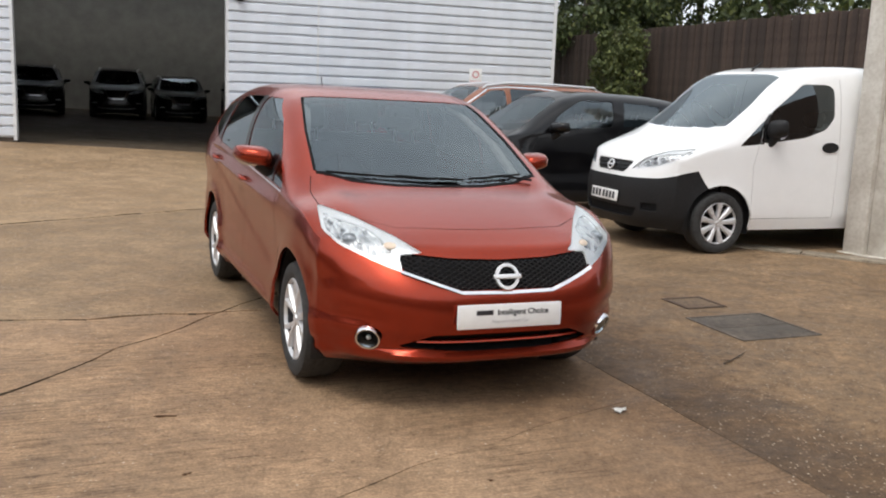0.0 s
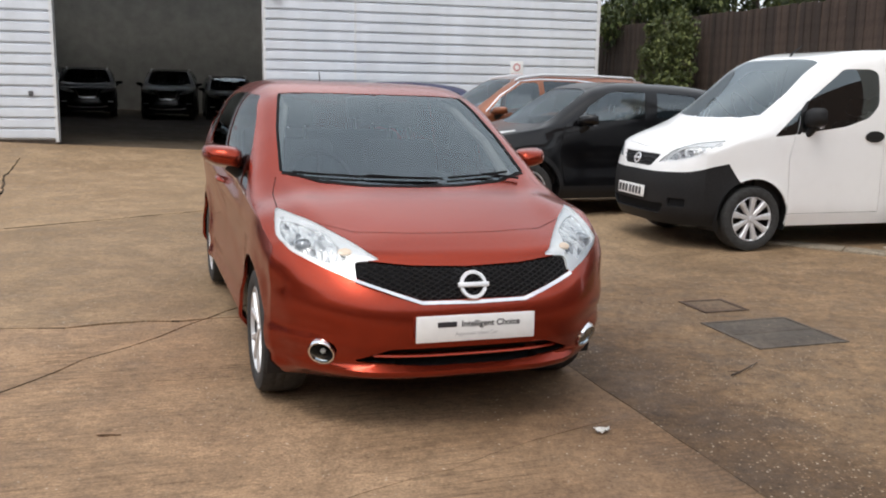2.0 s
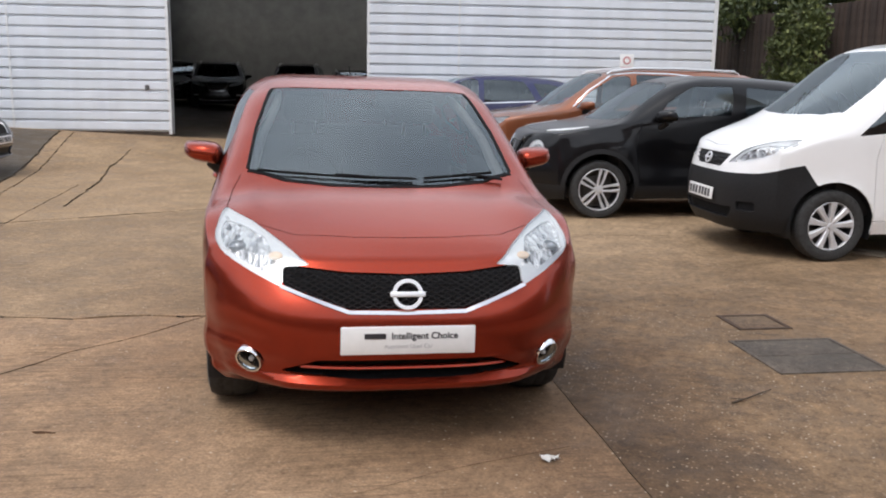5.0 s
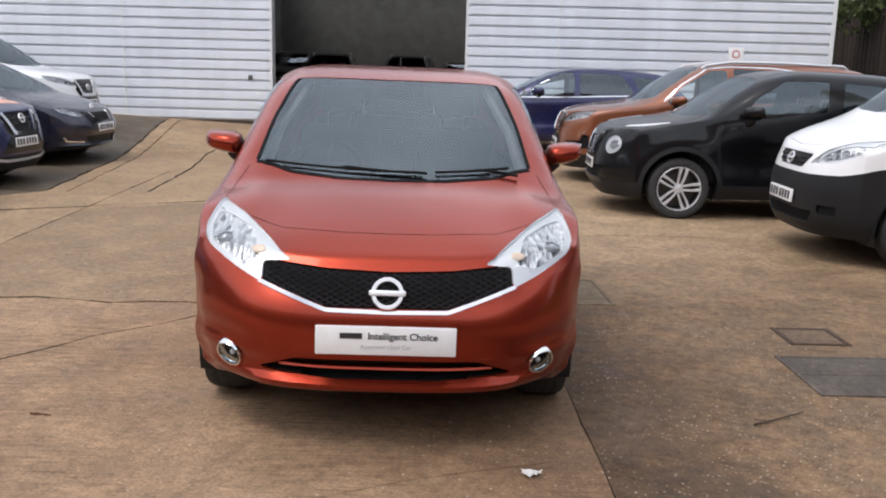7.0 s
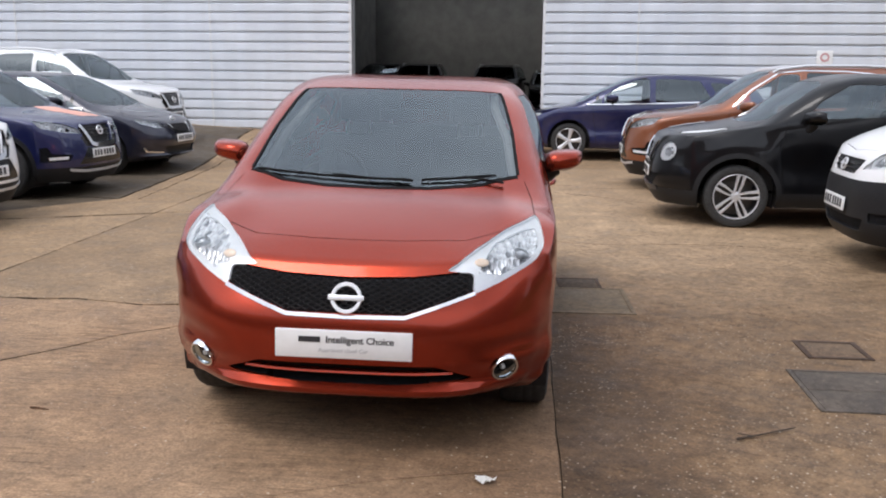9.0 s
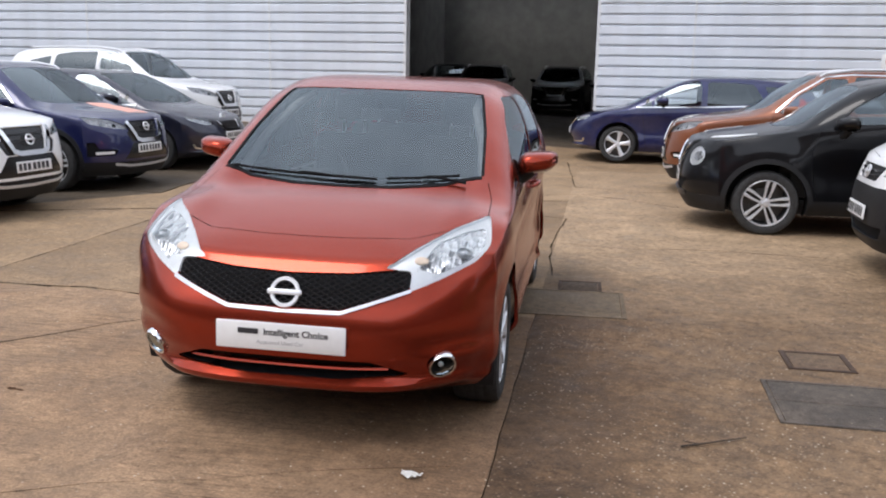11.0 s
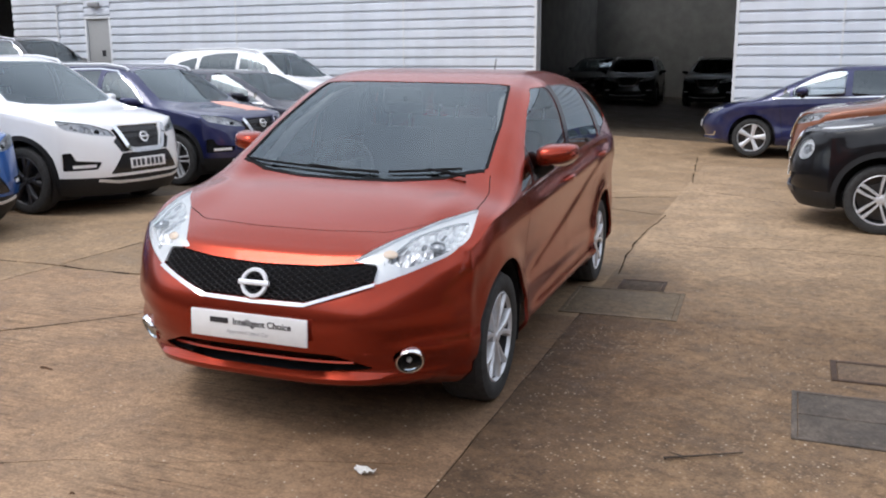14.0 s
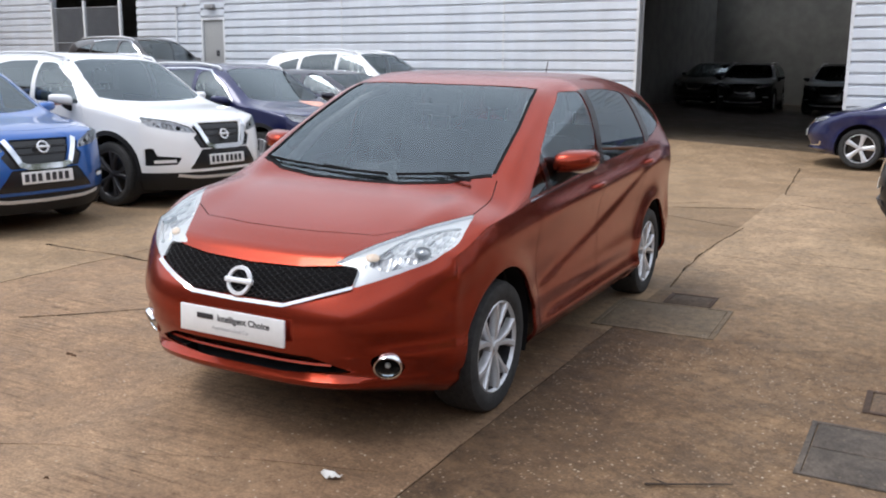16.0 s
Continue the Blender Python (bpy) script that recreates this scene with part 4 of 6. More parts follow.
SUV = dict(
    nose=0.13, bow=0.3, bowpow=4.0, tail=4.5, rbow=0.25,
    top=[(0.05, 0.9), (0.13, 0.95), (0.35, 1.03), (0.95, 1.11), (1.12, 1.16), (1.5, 1.41), (1.9, 1.62), (2.4, 1.695), (3.2, 1.69), (4.1, 1.6), (4.4, 1.25), (4.6, 1.0)],
    shoulder=[(0.1, 0.88), (0.45, 0.95), (0.8, 1.03), (1.2, 1.07), (2.5, 1.1), (3.8, 1.15), (4.5, 1.05)],
    width=[(0.1, 0.78), (0.43, 0.85), (0.8, 0.895), (1.4, 0.91), (2.6, 0.91), (3.8, 0.89), (4.5, 0.78)],
    square=[(0, 3), (0.9, 3), (1.2, 4.5), (1.7, 7), (4.0, 8), (4.6, 5)], round=[(0, 1.8), (0.9, 1.8), (1.6, 1.4), (4.6, 1.4)],
    front=[(0, 0), (0.15, 0.06), (0.4, 0.11), (0.65, 0.13), (0.85, 0.09), (1, 0.02)],
    side=[(0, 0), (0.2, 0.004), (0.6, -0.005), (0.85, 0.006), (1, -0.04)], rear=[(0, 0), (0.5, 0.06), (1, 0.0)],
    bottom=(0.2, 0.22, 0.3), hubs=(0.9, 3.6), radius=0.36, arch=0.06, track=1.58, wheel=ALLOY_DARK,
    cowl=1.08, belt=1.08, sillz=0.36, inner=0.78, cabin_end=4.2, front_reach=1.2,
    screen=[(1.04, 0.0), (1.06, 0.3), (1.13, 0.58), (1.24, 0.73), (1.55, 0.68), (1.84, 0.6), (1.89, 0.3), (1.89, 0.0)],
    side_windows=[([(1.38, 1.12), (2.2, 1.14), (2.2, 1.58), (1.98, 1.57), (1.62, 1.36)], 0.05), ([(2.28, 1.14), (3.2, 1.17), (3.14, 1.54), (2.8, 1.59), (2.28, 1.6)], 0.05, M_TINT), ([(3.28, 1.19), (3.85, 1.26), (3.7, 1.42), (3.24, 1.52)], 0.05, M_TINT)],
    lamp=[(0.38, 0.82), (0.6, 0.845), (0.8, 0.9), (0.84, 0.96), (0.8, 1.0), (0.6, 0.955), (0.42, 0.885)],
    well=[(0.46, 0.842), (0.62, 0.862), (0.76, 0.905), (0.77, 0.955), (0.6, 0.925), (0.47, 0.875)],
    bulbs=[(0.68, 0.915, 0.036, "bowl"), (0.55, 0.882, 0.03, "lens")],
    reflector=M_LAMPDARK,
    openings=[("grille", [(-0.31, 0.93), (0.31, 0.93), (0.22, 0.69), (-0.22, 0.69)], M_GLOSSBLK, 0.02, 0.02), ("grille_surround", [(0.345, 0.905), (0.41, 0.89), (0.37, 0.81), (0.42, 0.77), (0.35, 0.655), (0.22, 0.655), (0.26, 0.7)], M_GLOSSBLK, 0.012, 0.012),
              ("fog_lamp_recess", [(0.84, 0.66), (0.79, 0.67), (0.765, 0.585), (0.57, 0.565), (0.61, 0.49), (0.84, 0.475)], M_COWL, 0.024, 0.012), ("plate_panel", [(-0.34, 0.645), (0.34, 0.645), (0.5, 0.43), (-0.5, 0.43)], M_GLOSSBLK, 0.006, 0.02)],
    strips=[("fog_strip", [(0.62, 0.528), (0.7, 0.525), (0.79, 0.52)], 0.034, -0.004, M_PIN, "front"), ("chrome_strip", [(-0.36, 0.925), (-0.25, 0.69), (-0.17, 0.665), (0.17, 0.665), (0.25, 0.69), (0.36, 0.925)], 0.05, 0.014, M_CHROME, "front"),
            ("bumper_strip", [(-0.6, 0.375), (-0.4, 0.345), (0, 0.335), (0.4, 0.345), (0.6, 0.375)], 0.03, 0.012, M_ALLOY, "front"), ("grille_slat", [(-0.27, 0.86), (0.27, 0.86)], 0.012, -0.01, M_MESH, "front"), ("grille_slat", [(-0.25, 0.79), (0.25, 0.79)], 0.012, -0.01, M_MESH, "front"),
            ("window_trim", [(1.36, 1.145), (1.6, 1.37), (1.95, 1.59), (2.25, 1.622), (2.8, 1.615), (3.2, 1.575)], 0.016, 0.004, M_CHROME, "side"), ("door_moulding", [(1.35, 0.56), (3.1, 0.58)], 0.05, 0.008, M_PLASTIC, "side")],
    seams_side=[[(1.25, 0.4), (1.25, 0.8), (1.33, 1.1)], [(2.24, 0.4), (2.24, 1.6)], [(3.1, 0.5), (3.28, 0.8), (3.24, 1.17)]],
    seams_top=[[(0.5, -0.7), (0.3, -0.45), (0.25, 0.0), (0.3, 0.45), (0.5, 0.7)], [(0.5, 0.7), (1.15, 0.78)], [(0.5, -0.7), (1.15, -0.78)]],
    mirror=(1.55, 0.9, 1.16), cladding=0.4, archtrim=(0.05,), rails=[([(1.95, 0.63), (2.3, 0.66), (3.0, 0.67), (3.8, 0.62)], 0.018)])


def variant(base, sx=1.0, sz=1.0, sy=1.0, **more):
    """A body of the same kind with other proportions."""
    P = dict(base)
    for k in ("top", "shoulder"):
        P[k] = [(x * sx, z * sz) for x, z in base[k]]
    P["width"] = [(x * sx, w * sy) for x, w in base["width"]]
    for k in ("square", "round"):
        P[k] = [(x * sx, v) for x, v in base[k]]
    for k in ("nose", "bow", "tail", "rbow", "cowl", "cabin_end", "front_reach"):
        P[k] = base[k] * sx
    P["hubs"] = tuple(h * sx for h in base["hubs"])
    P["belt"], P["sillz"], P["inner"], P["track"] = base["belt"] * sz, base["sillz"] * sz, base["inner"] * sy, base["track"] * sy
    P["screen"] = [(x * sx, y * sy) for x, y in base["screen"]]
    P["side_windows"] = [([(x * sx, z * sz) for x, z in w[0]], *w[1:]) for w in base["side_windows"]]
    P["lamp"] = [(y * sy, z * sz) for y, z in base["lamp"]]
    if "well" in base:
        P["well"] = [(y * sy, z * sz) for y, z in base["well"]]
    P["bulbs"] = [(y * sy, z * sz, r, k) for y, z, r, k in base["bulbs"]]
    P["openings"] = [(n, [(y * sy, z * sz) for y, z in p], mt, d, r) for n, p, mt, d, r in base["openings"]]
    P["strips"] = [(n, [(y * sy, z * sz) for y, z in p], w, pr, mt, v) for n, p, w, pr, mt, v in base["strips"]]
    P["seams_side"] = [[(x * sx, z * sz) for x, z in ln] for ln in base["seams_side"]]
    P["seams_top"] = [[(x * sx, y * sy) for x, y in ln] for ln in base["seams_top"]]
    P["mirror"] = (base["mirror"][0] * sx, base["mirror"][1] * sy, base["mirror"][2] * sz)
    if "rails" in base:
        P["rails"] = [([(x * sx, y * sy) for x, y in pts], r) for pts, r in base["rails"]]
    if "cladding" in base:
        P["cladding"] = base["cladding"] * sz
    P.update(more)
    return P


CROSSOVER = variant(SUV, 0.945, 0.94, 0.985, radius=0.345, wheel=ALLOY_FIVE)


def bulge_sculpt(px, py, pz, m):
    """Swollen wings over both wheels and a pinched waist between them."""
    side = 1 if py > 0 else -1
    wall = min(1, max(0, (abs(m.y) - 0.2) / 0.4))
    out = 0.0
    for hx in (0.84, 3.24):
        rr = math.hypot(px - hx, (pz - 0.33) * 0.85) - 0.41
        out += 0.05 * math.exp(-(max(0, rr) / 0.13) ** 2)
    waist = min(1, max(0, (px - 1.15) / 0.3)) * min(1, max(0, (2.95 - px) / 0.3))
    out -= waist * 0.03 * math.exp(-((pz - 0.62) / 0.13) ** 2)
    return px, py + side * out * wall, pz


COMPACT = variant(SUV, 0.9, 0.925, 0.94, radius=0.325, arch=0.065, hubs=(0.84, 3.24), track=1.54, sculpt=bulge_sculpt, wheel=ALLOY_FIVE, rails=[], reflector=M_REFLECT,
    shoulder=[(0.1, 0.86), (0.45, 0.93), (0.8, 1.0), (1.2, 1.05), (2.3, 1.08), (3.4, 1.1), (4.05, 1.0)],
    top=[(0.05, 0.86), (0.12, 0.9), (0.32, 0.97), (0.85, 1.05), (1.05, 1.1), (1.4, 1.33), (1.78, 1.53), (2.15, 1.585), (2.8, 1.57), (3.5, 1.48), (3.9, 1.2), (4.14, 0.95)],
    side_windows=[([(1.47, 1.125), (2.33, 1.16), (2.36, 1.475), (1.92, 1.475), (1.62, 1.3)], 0.035), ([(2.48, 1.165), (2.98, 1.2), (3.04, 1.43), (2.52, 1.47)], 0.035, M_TINT)],
    seams_side=[[(1.3, 0.4), (1.24, 0.8), (1.3, 1.08)], [(2.42, 0.35), (2.42, 1.12)], [(2.85, 0.5), (3.0, 0.8), (3.05, 1.12)]],
    well=[(0.55, 0.73), (0.6, 0.71), (0.66, 0.74), (0.66, 0.79), (0.6, 0.81), (0.55, 0.78)],
    strips=[("bumper_strip", [(-0.5, 0.36), (0, 0.35), (0.5, 0.36)], 0.05, 0.012, M_DARKALLOY, "front"), ("chrome_strip", [(-0.3, 0.86), (-0.2, 0.64), (0.2, 0.64), (0.3, 0.86)], 0.035, 0.012, M_CHROME, "front"),
            ("upper_lamp", [(0.3, -0.56), (0.42, -0.66), (0.56, -0.72), (0.72, -0.75)], lambda t: 0.012 + 0.07 * math.sin(math.pi * min(1, t * 0.8 + 0.15)), 0.008, M_REFLECT, "top"), ("upper_lamp", [(0.3, 0.56), (0.42, 0.66), (0.56, 0.72), (0.72, 0.75)], lambda t: 0.012 + 0.07 * math.sin(math.pi * min(1, t * 0.8 + 0.15)), 0.008, M_REFLECT, "top")],
    lamp=[(0.6 + 0.1 * math.cos(math.pi * k / 6), 0.757 + 0.1 * math.sin(math.pi * k / 6)) for k in range(12)], bulbs=[(0.605, 0.757, 0.05, "bowl")], mirror=(1.55, 0.86, 1.14), mirror_size=(0.11, 0.12, 0.085),
    openings=[("grille", [(-0.4, 0.82), (0.4, 0.82), (0.28, 0.62), (-0.28, 0.62)], M_GLOSSBLK, 0.02, 0.03), ("lower_intake", [(-0.55, 0.52), (0.55, 0.52), (0.42, 0.38), (-0.42, 0.38)], M_COWL, 0.03, 0.03)])
HATCH_LONG = variant(HATCHBACK, 1.07, 0.99, 1.04, radius=0.32, sculpt=None, ridge=0.0, flare=1.0, wheel=ALLOY_WIDE, well=[(0.46, 0.715), (0.6, 0.715), (0.73, 0.765), (0.74, 0.795), (0.6, 0.775), (0.47, 0.745)],
    lamp=[(0.42, 0.7), (0.6, 0.7), (0.76, 0.76), (0.8, 0.82), (0.7, 0.81), (0.45, 0.755)], bulbs=[(0.66, 0.76, 0.035, "bowl"), (0.52, 0.735, 0.03, "bowl")],
    openings=[("grille", [(-0.36, 0.74), (0.36, 0.74), (0.28, 0.6), (-0.28, 0.6)], M_GLOSSBLK, 0.015, 0.03), ("lower_intake", [(-0.5, 0.42), (0.5, 0.42), (0.42, 0.3), (-0.42, 0.3)], M_PLASTIC, 0.03, 0.03)],
    strips=[("fog_trim", [(0.5, 0.33), (0.62, 0.335), (0.72, 0.35), (0.76, 0.41)], 0.022, 0.008, M_CHROME, "front"), ("chrome_strip", [(-0.3, 0.74), (-0.2, 0.6), (0.2, 0.6), (0.3, 0.74)], 0.03, 0.012, M_CHROME, "front"), ("window_strip", [(1.2, 0.975), (2.2, 1.0), (3.4, 1.05)], 0.018, 0.006, M_CHROME, "side")])
VAN = dict(
    category="van", nose=0.1, bow=0.24, bowpow=4.0, tail=4.36, rbow=0.06,
    top=[(0.05, 0.9), (0.1, 0.94), (0.3, 1.08), (0.62, 1.2), (0.8, 1.29), (1.2, 1.58), (1.5, 1.79), (1.72, 1.875), (2.0, 1.925), (2.6, 1.95), (4.1, 1.93), (4.3, 1.8), (4.4, 1.2)],
    shoulder=[(0.05, 0.88), (0.34, 0.92), (0.7, 1.04), (1.2, 1.09), (4.4, 1.12)],
    width=[(0.1, 0.72), (0.34, 0.78), (0.7, 0.83), (1.4, 0.85), (3.0, 0.85), (4.2, 0.85), (4.4, 0.83)],
    square=[(0, 3), (0.7, 3.4), (1.1, 6), (1.8, 12), (4.4, 12)], round=[(0, 1.8), (0.8, 1.7), (1.6, 1.3), (4.4, 1.4)],
    front=[(0, 0), (0.2, 0.06), (0.5, 0.1), (0.75, 0.1), (0.9, 0.07), (1, 0.02)], side=[(0, 0), (0.3, 0.003), (0.8, 0.0), (1, -0.04)], rear=[(0, 0), (0.5, 0.02), (1, 0)],
    bottom=(0.24, 0.24, 0.3), hubs=(0.83, 3.55), radius=0.315, arch=0.06, track=1.46, wheel=STEEL_TRIM,
    cowl=0.78, belt=1.15, sillz=0.34, inner=0.74, cabin_end=2.1, front_reach=0.95,
    screen=[(0.72, 0.0), (0.74, 0.3), (0.8, 0.55), (0.92, 0.69), (1.2, 0.68), (1.57, 0.635), (1.61, 0.3), (1.61, 0.0)],
    side_windows=[([(1.0, 1.095), (1.25, 1.12), (1.3, 1.36)], 0.03, M_TINT), ([(1.28, 1.125), (1.8, 1.195), (2.06, 1.28), (2.17, 1.4), (2.17, 1.7), (2.1, 1.745), (1.78, 1.74), (1.38, 1.44)], 0.05, M_TINT)],
    lamp=[(0.36, 0.825), (0.6, 0.85), (0.75, 0.91), (0.79, 1.0), (0.765, 1.06), (0.64, 1.03), (0.48, 0.935)], well=[(0.45, 0.855), (0.6, 0.872), (0.73, 0.925), (0.755, 1.0), (0.64, 0.995), (0.5, 0.915)], bulbs=[(0.66, 0.93, 0.035, "bowl"), (0.53, 0.89, 0.03, "bowl")],
    openings=[("grille", [(-0.36, 0.9), (0.36, 0.9), (0.26, 0.78), (-0.26, 0.78)], M_PLASTIC, 0.015, 0.03), ("lower_intake", [(-0.5, 0.44), (0.5, 0.44), (0.44, 0.34), (-0.44, 0.34)], M_COWL, 0.03, 0.03), ("fog_recess", [(0.54, 0.5), (0.68, 0.5), (0.68, 0.42), (0.54, 0.42)], M_COWL, 0.02, 0.02)],
    strips=[("grille_slat", [(-0.33, 0.86), (0.33, 0.86)], 0.014, -0.004, M_GLOSSBLK, "front"), ("grille_slat", [(-0.3, 0.82), (0.3, 0.82)], 0.014, -0.004, M_GLOSSBLK, "front")], reflector=M_REFLECT, pillars=[([(1.243, 1.117), (1.286, 1.123), (1.384, 1.44), (1.36, 1.43), (1.297, 1.355)], M_GLOSSBLK, "quarter_trim")], seams_side=[[(1.2, 0.4), (1.18, 0.9), (1.24, 1.15)], [(2.25, 0.35), (2.25, 1.8)], [(1.2, 0.36), (2.25, 0.36)]],
    seams_top=[[(0.3, -0.62), (0.16, -0.4), (0.12, 0.0), (0.16, 0.4), (0.3, 0.62)], [(0.3, 0.62), (0.9, 0.72)], [(0.3, -0.62), (0.9, -0.72)]],
    mirror=(1.4, 0.83, 1.27), mirror_size=(0.09, 0.09, 0.12), mirror_mat=M_PLASTIC,
    sidetrim=[(-0.3, 0.1), (0.8, 0.1), (0.8, 0.56), (0.66, 0.68), (0.55, 0.84), (0.4, 0.81), (0.2, 0.755), (0.0, 0.735), (-0.3, 0.73)])

WALL = pose(-0.478, 20.2, 0, 0, 0, 21.5)      # x along the warehouse wall, y into it
BAY = Matrix(((0.909, -0.416, 0, 1.21), (0.416, 0.909, 0, 4.22), (0, 0, 1, 0), (0, 0, 0, 1)))     # x across the car's bay, y along it


def apron(x, y):
    """The yard rises a little towards the warehouse, more so at its far end."""
    p = WALL.inverted() @ Vector((x, y, 0))
    top = 0.07 + 0.17 * min(1, max(0, (-5 - p.x) / 4)) + 0.05 * max(0, min(9, -9 - p.x))
    reach = 3.0 + 4.5 * min(1, max(0, (-8 - p.x) / 5))
    t = min(1, max(0, (reach + p.y) / reach))
    return top * t * t * (3 - 2 * t)


# ---- the cars ----
note, note_tree = build_car("hatchback_car", "copper red metallic hatchback parked on the concrete", HATCHBACK, M_RED, pose(0.31, 4.10, 0, 0.8, 0, 115.3), hero=True)
dealer = plate(note, -0.014, 0.499, M_PLATE, 2, False, "dealer_plate", 0.0, 0.545, 0.114)
READ = Matrix(((0, 0, -1, -0.0068), (-1, 0, 0, 0), (0, 1, 0, 0), (0, 0, 0, 1)))     # reading way of the plate's face
part("lettering", text_mesh("Intelligent Choice", 0.038, 0.0009), M_INK, dealer, "dark lettering", READ @ Matrix.Translation((0.065, 0.018, 0)), False)
part("lettering", text_mesh("Approved Used Car", 0.024), M_GREYINK, dealer, "grey lettering", READ @ Matrix.Translation((0.0, -0.024, 0)), False)
nb = bmesh.new()
box(nb, -0.008, 0.092, 0.008, -0.0066, 0.178, 0.03)
part("name_bar", nb, M_INK, dealer, "dark bar in place of a brand name")
badge(note, note_tree, 0.672, 0.064)


def at_front(tree, y, z):
    co, no = ray_to(tree, (-1, y, z), (1, 0, 0))
    return co, no, Matrix.Translation(co) @ no.to_track_quat("Y", "Z").to_matrix().to_4x4()


def fog_lamp(car, tree, y, z, r):
    co, no, m = at_front(tree, y, z)
    m = Matrix.Translation(co + no * 0.006) @ (no + Vector((-0.25, 0, 0.02))).normalized().to_track_quat("Y", "Z").to_matrix().to_4x4()
    b = bmesh.new()
    lathe(b, [(r * 0.84, -0.004), (r * 0.87, 0.012), (r * 0.98, 0.014), (r * 1.06, 0.002), (r * 1.06, -0.03), (r * 0.84, -0.03)], 36, None, True)
    f = part("fog_lamp", b, M_CHROME, car, "round fog lamp with a chrome ring", m)
    b = bmesh.new()
    lathe(b, [(r * 0.88, 0.0), (r * 0.6, -0.012), (r * 0.3, -0.02), (0.001, -0.022)], 28)
    part("fog_bowl", b, M_COWL, f)
    b = bmesh.new()
    bmesh.ops.create_uvsphere(b, u_segments=14, v_segments=10, radius=r * 0.2)
    part("fog_bulb", b, M_REFLECT, f, "", Matrix.Translation((0, -0.012, -r * 0.1)))
    b = bmesh.new()
    lathe(b, [(r * 0.88, 0.004), (r * 0.5, 0.011), (0.001, 0.014)], 28)
    part("fog_lens", b, M_FOGLENS, f)


def wiper(car, tree, pts, arm):
    """A wiper blade along (x, y) points of the screen, and the arm from its pivot."""
    b = bmesh.new()
    line = [ray_to(tree, (x, y, 4), (0, 0, -1))[0] + Vector((-0.004, 0, 0.01)) for x, y in pts]
    tube(b, line, 0.007, 6)
    w = part("wiper", b, M_COWL, car)
    b = bmesh.new()
    line = [ray_to(tree, (x, y, 4), (0, 0, -1))[0] + Vector((-0.006, 0, 0.016)) for x, y in arm]
    tube(b, line, 0.007, 6)
    part("wiper_arm", b, M_COWL, w)


def door_handle(car, tree, x, z, s, mat):
    b = bmesh.new()
    line = []
    for k in range(7):
        t = k / 6
        co, no = ray_to(tree, (x + 0.19 * t, 3 * s, z + 0.012 * t), (0, -s, 0))
        line.append(co + no * (0.034 * math.sin(math.pi * t) ** 0.6 + 0.002))
    tube(b, line, [0.006, 0.013, 0.014, 0.014, 0.014, 0.013, 0.006], 8)
    part("door_handle", b, mat, car)


for s in (1, -1):
    fog_lamp(note, note_tree, s * 0.63, 0.376, 0.059)
    door_handle(note, note_tree, 1.98, 0.915, s, M_RED)
    door_handle(note, note_tree, 3.04, 0.965, s, M_RED)
wiper(note, note_tree, [(1.05, 0.62), (1.025, 0.5), (1.0, 0.3), (0.985, 0.1), (0.98, -0.14)], [(0.965, -0.16), (0.975, 0.05), (1.0, 0.24)])
wiper(note, note_tree, [(0.985, -0.2), (1.005, -0.35), (1.045, -0.56)], [(0.975, -0.6), (1.0, -0.5), (1.015, -0.4)])
ab = bmesh.new()
tube(ab, [(3.4, 0, 1.47), (3.42, 0, 1.51)], [0.02, 0.01], 10)
tube(ab, [(3.42, 0, 1.5), (3.47, 0, 1.6)], 0.004, 6)
part("aerial", ab, M_PLASTIC, note)
van, van_tree = build_car("panel_van", "white panel van with unpainted black bumper", VAN, M_WHITE, pose(1.5, 9.56, 0, 0, 0, 22.5))
plate(van, -0.02, 0.53)
for s in (1, -1):
    hb = bmesh.new()
    co, no = ray_to(van_tree, (2.1, 3 * s, 1.1), (0, -s, 0))
    lathe(hb, [(0.001, -0.012), (0.05, -0.012), (0.055, -0.004), (0.055, 0.012)], 20, Matrix.Translation((2.13, co.y + 0.006 * s, 1.1)) @ Matrix.Diagonal((2.0, -s if s < 0 else 1, 1, 1)))
    for v in hb.verts:
        v.co.y = co.y + s * abs(v.co.y - co.y)
    part("door_handle", hb, M_PLASTIC, van, "black door handle")
badge(van, van_tree, 0.84, 0.055)
vb = bmesh.new()
tube(vb, [(1.72, 0, 1.86), (1.74, 0, 1.9), (1.86, 0, 1.99)], [0.018, 0.012, 0.006], 8)
part("aerial", vb, M_PLASTIC, van)
RIGHT = [("crossover_car", "black compact crossover parked beside the van", COMPACT, M_BLACK, (-0.69, 11.33, 0)),
         ("sport_utility_car", "bronze orange sport utility car with roof rails", SUV, M_ORANGE, (-1.85, 13.86, 0)),
         ("hatchback_car", "dark navy hatchback parked against the warehouse", HATCH_LONG, M_NAVY, (-4.88, 17.02, 0))]
for nm, lb, P, mt, at in RIGHT:
    c, t = build_car(nm, lb, P, mt, pose(at[0], at[1], apron(at[0], at[1]), 0, 0, 22), "parked cars")
    plate(c, 0.0, 0.52)
KEEP = {}
